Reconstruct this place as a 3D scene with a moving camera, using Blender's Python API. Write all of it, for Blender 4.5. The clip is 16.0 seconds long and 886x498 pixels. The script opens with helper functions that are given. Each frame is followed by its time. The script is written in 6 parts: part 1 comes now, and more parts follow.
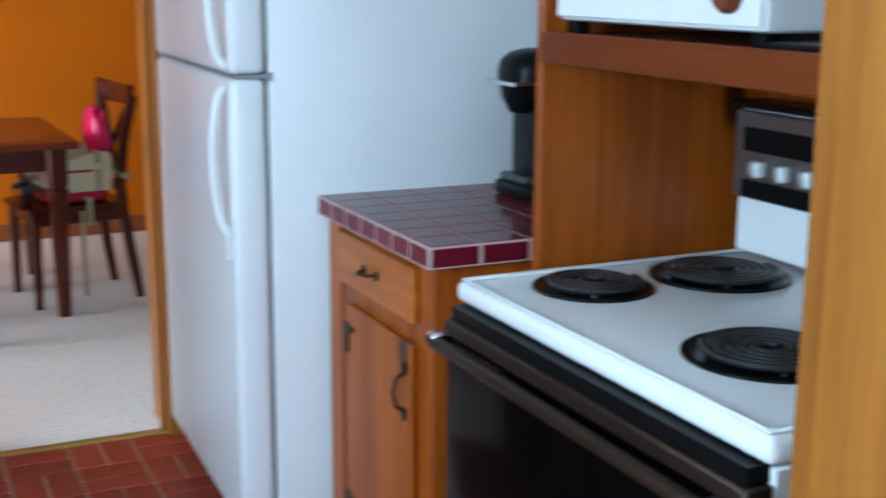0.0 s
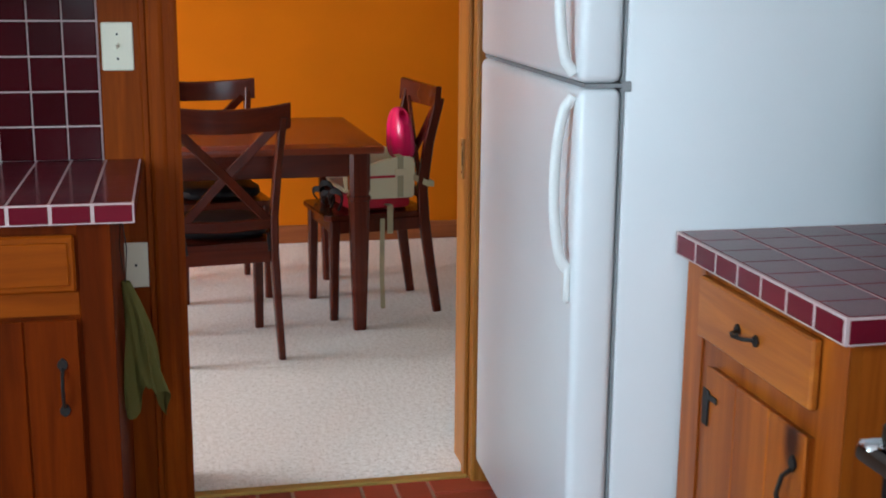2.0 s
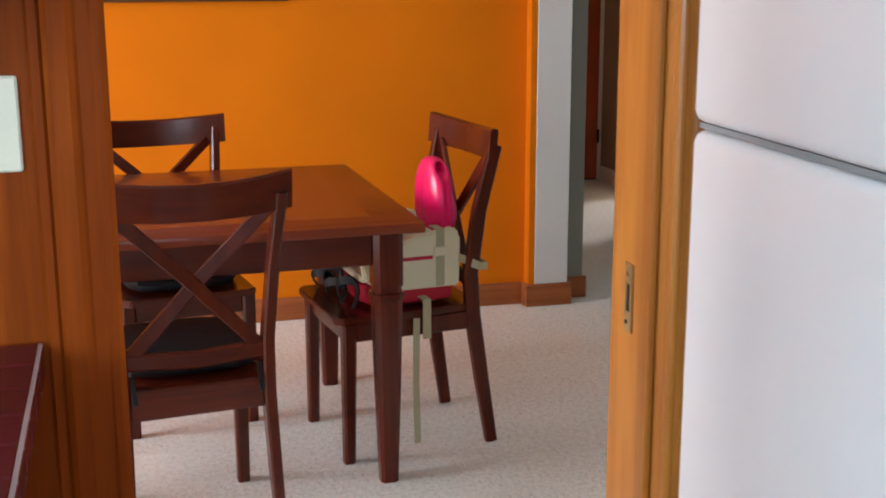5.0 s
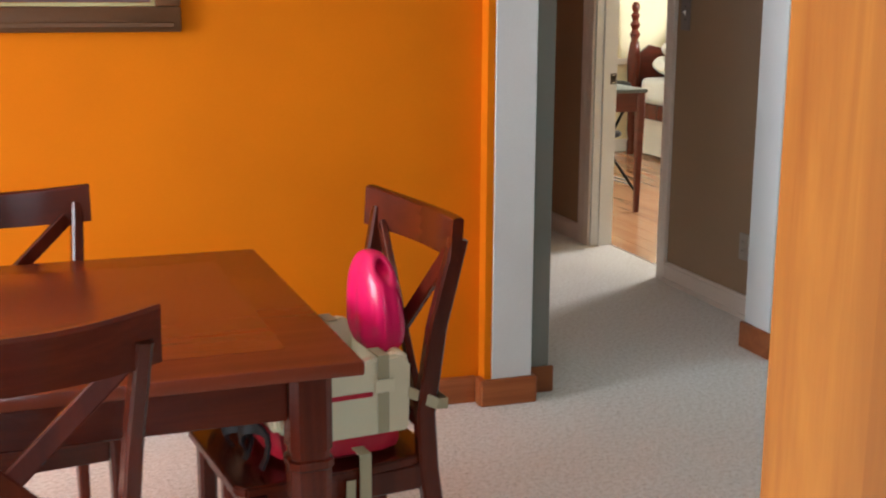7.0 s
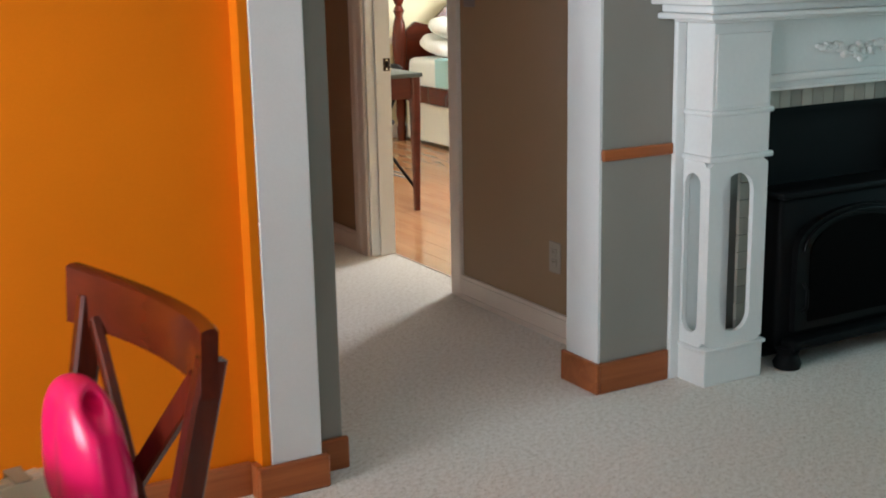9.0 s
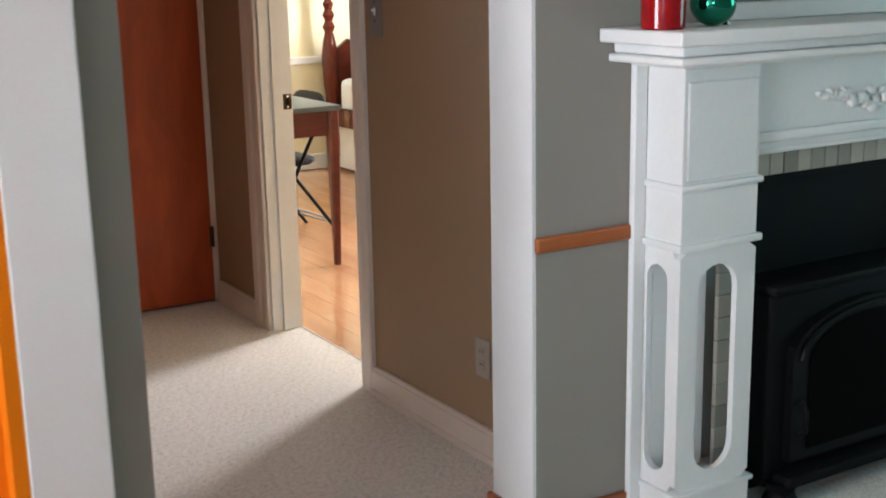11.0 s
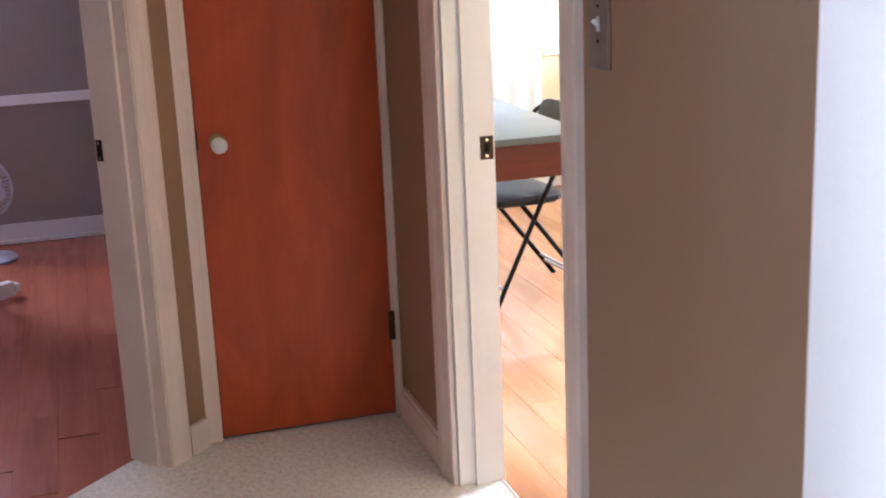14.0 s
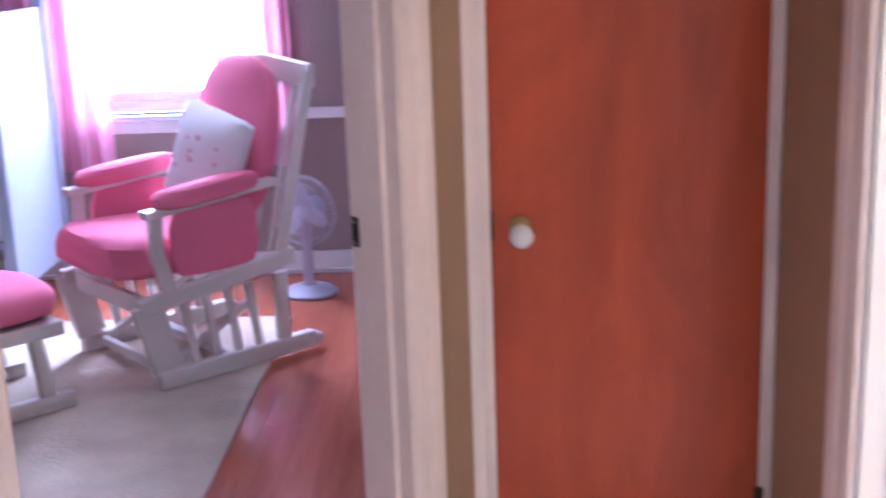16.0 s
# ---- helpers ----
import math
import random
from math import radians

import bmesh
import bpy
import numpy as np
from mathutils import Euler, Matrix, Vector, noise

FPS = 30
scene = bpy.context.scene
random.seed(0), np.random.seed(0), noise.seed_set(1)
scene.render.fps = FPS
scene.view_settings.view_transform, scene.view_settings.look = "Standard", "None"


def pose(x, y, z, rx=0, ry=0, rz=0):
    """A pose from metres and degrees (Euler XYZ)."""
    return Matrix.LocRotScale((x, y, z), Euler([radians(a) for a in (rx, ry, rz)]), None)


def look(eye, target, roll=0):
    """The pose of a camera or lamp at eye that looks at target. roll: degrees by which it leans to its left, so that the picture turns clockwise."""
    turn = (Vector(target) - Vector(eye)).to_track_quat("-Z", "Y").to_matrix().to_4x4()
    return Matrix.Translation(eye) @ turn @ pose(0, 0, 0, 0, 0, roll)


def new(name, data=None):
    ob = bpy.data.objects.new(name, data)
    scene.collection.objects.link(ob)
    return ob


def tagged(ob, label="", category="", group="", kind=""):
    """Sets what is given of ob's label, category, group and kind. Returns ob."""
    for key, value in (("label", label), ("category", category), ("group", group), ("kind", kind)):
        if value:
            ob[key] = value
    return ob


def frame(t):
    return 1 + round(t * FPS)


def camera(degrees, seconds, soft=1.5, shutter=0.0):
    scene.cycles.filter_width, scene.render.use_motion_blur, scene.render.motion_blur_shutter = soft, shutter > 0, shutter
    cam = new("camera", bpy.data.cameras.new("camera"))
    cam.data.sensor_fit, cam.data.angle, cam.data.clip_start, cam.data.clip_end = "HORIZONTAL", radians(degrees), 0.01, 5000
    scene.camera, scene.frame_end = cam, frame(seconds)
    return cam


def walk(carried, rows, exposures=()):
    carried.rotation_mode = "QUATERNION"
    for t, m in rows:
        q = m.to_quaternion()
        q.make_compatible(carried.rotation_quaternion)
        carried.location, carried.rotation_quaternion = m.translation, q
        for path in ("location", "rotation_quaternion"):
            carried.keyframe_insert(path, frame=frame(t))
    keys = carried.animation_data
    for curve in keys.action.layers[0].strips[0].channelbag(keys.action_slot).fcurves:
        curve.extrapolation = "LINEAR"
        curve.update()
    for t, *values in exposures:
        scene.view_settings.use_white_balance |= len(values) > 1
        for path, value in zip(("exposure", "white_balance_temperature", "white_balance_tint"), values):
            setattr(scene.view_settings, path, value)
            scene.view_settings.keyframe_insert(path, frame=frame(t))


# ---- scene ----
cam = camera(39.7, 16.0, soft=1.8, shutter=0.4)
PATH = [
    (0, (0.153, -0.036, 1.416), (0.987, 1.73, 0.985), 0.4),
    (0.4, (0.168, -0.031, 1.406), (0.743, 1.831, 0.956), -0.1),
    (0.5, (0.17, -0.017, 1.406), (0.7, 1.856, 0.946), -0.0),
    (1, (0.184, 0.082, 1.394), (0.565, 1.995, 0.951), 0.1),
    (1.5, (0.178, 0.28, 1.398), (0.564, 2.206, 1.025), 0.3),
    (2, (0.163, 0.483, 1.395), (0.579, 2.39, 0.96), 0.5),
    (2.5, (0.175, 0.75, 1.401), (0.526, 2.685, 1.033), 0.5),
    (3, (0.168, 0.995, 1.398), (0.527, 2.923, 1.005), 1.3),
    (3.2, (0.155, 1.105, 1.396), (0.542, 3.03, 1.014), 1.1),
    (5.3, (0.202, 2.245, 1.404), (0.697, 4.129, 0.953), -0.1),
    (5.5, (0.226, 2.374, 1.384), (0.705, 4.268, 0.952), -0.5),
    (6, (0.341, 2.624, 1.41), (0.739, 4.532, 0.962), 2.3),
    (6.5, (0.379, 2.863, 1.404), (0.827, 4.774, 1.017), 1.1),
    (7, (0.401, 3.05, 1.419), (1.018, 4.905, 0.999), 0.3),
    (7.5, (0.489, 3.268, 1.422), (1.138, 5.121, 1.039), 0.8),
    (8, (0.58, 3.451, 1.425), (1.217, 5.3, 1.008), 1.2),
    (8.5, (0.64, 3.7, 1.416), (1.412, 5.506, 1.038), 0.0),
    (9, (0.727, 3.919, 1.409), (1.687, 5.612, 0.949), -1.1),
    (9.5, (0.904, 4.15, 1.421), (1.892, 5.84, 1.012), -0.3),
    (9.7, (0.917, 4.214, 1.403), (1.955, 5.87, 0.98), 0.4),
    (11.8, (1.791, 5.096, 1.472), (2.768, 6.776, 1.003), -2.1),
    (12, (1.847, 5.195, 1.466), (2.807, 6.886, 1.003), -2.1),
    (12.5, (1.975, 5.43, 1.485), (2.845, 7.164, 1.002), -3.2),
    (13, (2.167, 5.662, 1.485), (2.885, 7.471, 1.025), -1.1),
    (13.5, (2.311, 5.932, 1.462), (2.917, 7.776, 0.981), -1.8),
    (14, (2.414, 6.225, 1.469), (2.962, 8.081, 0.965), -2.5),
    (14.5, (2.574, 6.52, 1.468), (2.906, 8.428, 0.969), -0.6),
    (15, (2.665, 6.766, 1.469), (2.9, 8.686, 0.96), 0.5),
    (15.5, (2.694, 7.077, 1.468), (2.888, 8.995, 0.935), -1.6),
    (15.8, (2.718, 7.264, 1.444), (2.771, 9.202, 0.95), -2.4),
    (16, (2.729, 7.364, 1.484), (2.653, 9.299, 0.983), -2.1),
]
walk(cam, [(t, look(eye, target, roll)) for t, eye, target, roll in PATH],
     exposures=[(0, -0.25, 5700, 9), (1.5, -0.3, 6200, 11), (3, -0.3, 6500, 13), (5.5, 0.25, 6400, 11), (9, 0.38, 6200, 8), (12, 0.85, 6200, 15), (13, 1.0, 6050, 18), (14, 1.4, 5500, 19), (15, 1.65, 5100, 22), (16, 2.05, 4850, 26)])

# ---- world and light ----
world = bpy.data.worlds.new("sky")
scene.world = world
world.use_nodes = True
wn = world.node_tree.nodes
sky = wn.new("ShaderNodeTexSky")
sky.sky_type, sky.sun_disc = "NISHITA", False
sky.sun_elevation, sky.sun_rotation = radians(50), radians(200)
world.node_tree.links.new(sky.outputs[0], wn["Background"].inputs[0])
wn["Background"].inputs[1].default_value = 0.1

sun = new("sun", bpy.data.lights.new("sun", "SUN"))
sun.data.energy, sun.data.angle, sun.data.color = 1.2, radians(10), (1, 0.96, 0.9)
sun.matrix_world = look((0, 0, 10), (0.4, 3.5, 3.0))


def window_lamp(name, eye, target, w, h, watts, color=(0.86, 0.93, 1.0)):
    """Daylight that enters through one window's opening."""
    lamp = new(name, bpy.data.lights.new(name, "AREA"))
    lamp.data.shape, lamp.data.size, lamp.data.size_y = "RECTANGLE", w, h
    lamp.data.energy, lamp.data.color = watts, color
    lamp.matrix_world = look(eye, target)
    return lamp


window_lamp("kitchen_south_light", (0.3, -1.98, 1.55), (0.3, 0, 1.45), 1.7, 1.1, 68, (0.66, 0.87, 1.0))
window_lamp("kitchen_west_light", (-1.81, 0.6, 1.55), (0, 0.75, 1.35), 1.3, 1.1, 155, (0.64, 0.87, 1.0))
window_lamp("dining_window_light", (-3.58, 5.1, 1.25), (0, 5.1, 1.1), 1.9, 1.9, 208, (0.88, 0.94, 1.0))
window_lamp("living_window_light", (6.86, 5.35, 1.45), (0, 5.2, 0.9), 1.5, 1.3, 14, (0.50, 0.97, 1.0))
window_lamp("office_east_light", (6.78, 10.45, 1.5), (4, 10.2, 1.0), 0.9, 1.3, 150, (0.94, 0.93, 0.93))
window_lamp("office_north_light", (4.35, 12.86, 1.5), (4.35, 10, 1.2), 1.0, 1.5, 20, (0.88, 0.96, 1.0))
window_lamp("nursery_window_light", (1.36, 12.86, 1.4), (1.36, 10, 1.0), 0.9, 1.3, 32, (0.86, 0.90, 1.0))


# ---- materials ----
def material(name, rough=0.6, metal=0.0, spec=0.5):
    m = bpy.data.materials.new(name)
    m.use_nodes = True
    n, l = m.node_tree.nodes, m.node_tree.links
    b = n["Principled BSDF"]
    b.inputs["Roughness"].default_value = rough
    b.inputs["Metallic"].default_value = metal
    b.inputs["Specular IOR Level"].default_value = spec
    return m, n, l, b


def coords(n, l, scale=(1, 1, 1), rot=(0, 0, 0)):
    tc, mp = n.new("ShaderNodeTexCoord"), n.new("ShaderNodeMapping")
    mp.inputs["Scale"].default_value = scale
    mp.inputs["Rotation"].default_value = rot
    l.new(tc.outputs["Object"], mp.inputs["Vector"])
    return mp.outputs["Vector"]


def noise_tex(n, l, vec, scale, detail=4, rough=0.55, dist=0.0):
    t = n.new("ShaderNodeTexNoise")
    t.inputs["Scale"].default_value, t.inputs["Detail"].default_value = scale, detail
    t.inputs["Roughness"].default_value, t.inputs["Distortion"].default_value = rough, dist
    l.new(vec, t.inputs["Vector"])
    return t.outputs["Fac"]


def ramp(n, l, fac, stops):
    r = n.new("ShaderNodeValToRGB")
    while len(r.color_ramp.elements) < len(stops):
        r.color_ramp.elements.new(0.5)
    for e, (p, c) in zip(r.color_ramp.elements, stops):
        e.position, e.color = p, (*c, 1)
    l.new(fac, r.inputs["Fac"])
    return r.outputs["Color"]


def mixed(n, l, a, b, fac, mode="MIX"):
    x = n.new("ShaderNodeMix")
    x.data_type, x.blend_type = "RGBA", mode
    for sock, v in ((6, a), (7, b), (0, fac)):
        if isinstance(v, tuple):
            x.inputs[sock].default_value = (*v, 1)
        elif isinstance(v, (int, float)):
            x.inputs[sock].default_value = v
        else:
            l.new(v, x.inputs[sock])
    return x.outputs[2]


def bump(n, l, b, height, strength, dist):
    u = n.new("ShaderNodeBump")
    u.inputs["Strength"].default_value, u.inputs["Distance"].default_value = strength, dist
    l.new(height, u.inputs["Height"])
    l.new(u.outputs["Normal"], b.inputs["Normal"])


def scaled(c, k):
    return tuple(min(1.0, v * k) for v in c)


def paint(name, c, rough=0.5, vary=0.08, grain=180, depth=0.0006, random_tone=0.0, metal=0.0, spec=0.4):
    """A painted, moulded or woven surface: soft stains and a fine relief."""
    m, n, l, b = material(name, rough, metal, spec)
    v = coords(n, l)
    big, fine = noise_tex(n, l, v, 2.3, 5), noise_tex(n, l, v, grain, 3)
    base = ramp(n, l, big, [(0.3, scaled(c, 1 - vary)), (0.7, scaled(c, 1 + vary))])
    base = mixed(n, l, base, scaled(c, 0.8), mixed(n, l, (0, 0, 0), (0.35, 0.35, 0.35), fine))
    if random_tone:
        oi = n.new("ShaderNodeObjectInfo")
        tone = ramp(n, l, oi.outputs["Random"], [(0, (1 - random_tone,) * 3), (1, (1, 1, 1))])
        base = mixed(n, l, base, tone, 1.0, "MULTIPLY")
    l.new(base, b.inputs["Base Color"])
    rr = n.new("ShaderNodeMapRange")
    rr.inputs["To Min"].default_value, rr.inputs["To Max"].default_value = max(rough - 0.1, 0.02), min(rough + 0.12, 1)
    l.new(big, rr.inputs["Value"])
    l.new(rr.outputs[0], b.inputs["Roughness"])
    bump(n, l, b, fine, 0.5, depth)
    return m


def wood(name, light, dark, axis="z", rough=0.35, knots=0.0, ring=14.0, coat=0.0, vary=0.15, spec=0.28, cloud=0.0):
    """Sawn timber with its grain along one axis, and knots if wanted."""
    m, n, l, b = material(name, rough, 0, spec)
    stretch = {"x": (0.07, 1, 1), "y": (1, 0.07, 1), "z": (1, 1, 0.07)}[axis]
    v = coords(n, l, stretch)
    oi = n.new("ShaderNodeObjectInfo")
    off = n.new("ShaderNodeVectorMath")
    off.operation = "MULTIPLY_ADD"
    off.inputs[1].default_value = (1, 1, 1)
    comb = n.new("ShaderNodeCombineXYZ")
    mul = n.new("ShaderNodeMath")
    mul.operation, mul.inputs[1].default_value = "MULTIPLY", 13.0
    l.new(oi.outputs["Random"], mul.inputs[0])
    for k in range(3):
        l.new(mul.outputs[0], comb.inputs[k])
    l.new(v, off.inputs[0])
    l.new(comb.outputs[0], off.inputs[2])
    v = off.outputs[0]
    g1, g2 = noise_tex(n, l, v, ring, 6, 0.6, 0.8), noise_tex(n, l, v, ring * 9, 3, 0.6)
    mid = tuple((a + d) / 2 for a, d in zip(light, dark))
    base = ramp(n, l, g1, [(0.25, dark), (0.45, mid), (0.62, light), (0.8, mid)])
    base = mixed(n, l, base, scaled(dark, 0.75), mixed(n, l, (0, 0, 0), (0.4, 0.4, 0.4), g2))
    if knots:
        kv = coords(n, l, {"x": (0.5, 1, 1), "y": (1, 0.5, 1), "z": (1, 1, 0.5)}[axis])
        vo = n.new("ShaderNodeTexVoronoi")
        vo.inputs["Scale"].default_value = 4.5
        l.new(kv, vo.inputs["Vector"])
        spot = ramp(n, l, vo.outputs["Distance"], [(0.0, (1, 1, 1)), (0.06 * knots, (1, 1, 1)), (0.13 * knots, (0, 0, 0))])
        base = mixed(n, l, base, scaled(dark, 0.28), spot)
    tone = ramp(n, l, oi.outputs["Random"], [(0, (1 - vary,) * 3), (1, (1, 1, 1))])
    base = mixed(n, l, base, tone, 1.0, "MULTIPLY")
    if cloud:
        fv = coords(n, l, (1, 1, 0.45), (0, radians(20), 0))
        figure = noise_tex(n, l, fv, 4.2, 5, 0.6, 1.6)
        base = mixed(n, l, base, ramp(n, l, figure, [(0.3, (1 - cloud,) * 3), (0.65, (1, 1, 1))]), 1.0, "MULTIPLY")
    l.new(base, b.inputs["Base Color"])
    b.inputs["Coat Weight"].default_value, b.inputs["Coat Roughness"].default_value = coat * 0.4, 0.12
    bump(n, l, b, g2, 0.3, 0.0006)
    return m


def carpet_material():
    m, n, l, b = material("carpet_pile", 0.95, 0, 0.1)
    v = coords(n, l)
    a, c, d = noise_tex(n, l, v, 60, 6, 0.85), noise_tex(n, l, v, 120, 4, 0.8), noise_tex(n, l, v, 1.7, 5)
    base = ramp(n, l, a, [(0.38, (0.60, 0.54, 0.46)), (0.5, (0.84, 0.79, 0.72)), (0.60, (0.95, 0.92, 0.87))])
    base = mixed(n, l, base, (0.74, 0.68, 0.60), mixed(n, l, (0, 0, 0), (0.35, 0.35, 0.35), d))
    base = mixed(n, l, base, (0.26, 0.21, 0.17), ramp(n, l, c, [(0.30, (0.75, 0.75, 0.75)), (0.43, (0, 0, 0))]))
    l.new(base, b.inputs["Base Color"])
    b.inputs["Sheen Weight"].default_value = 0.3
    h = mixed(n, l, a, c, 0.5)
    bump(n, l, b, h, 0.7, 0.004)
    return m


def glass_material(name, c, rough=0.02, clear=1.0):
    m, n, l, b = material(name, rough)
    b.inputs["Base Color"].default_value = (*c, 1)
    b.inputs["Transmission Weight"].default_value = clear
    b.inputs["IOR"].default_value = 1.45
    return m


def cloth(name, c, sheer=0.35):
    """Curtain fabric that lets some light through."""
    m, n, l, b = material(name, 0.85, 0, 0.15)
    v = coords(n, l)
    weave = noise_tex(n, l, v, 400, 2)
    base = mixed(n, l, c, scaled(c, 0.8), mixed(n, l, (0, 0, 0), (0.5, 0.5, 0.5), weave))
    l.new(base, b.inputs["Base Color"])
    tr, mx = n.new("ShaderNodeBsdfTranslucent"), n.new("ShaderNodeMixShader")
    l.new(base, tr.inputs["Color"])
    mx.inputs[0].default_value = sheer
    l.new(b.outputs[0], mx.inputs[1])
    l.new(tr.outputs[0], mx.inputs[2])
    l.new(mx.outputs[0], n["Material Output"].inputs["Surface"])
    return m


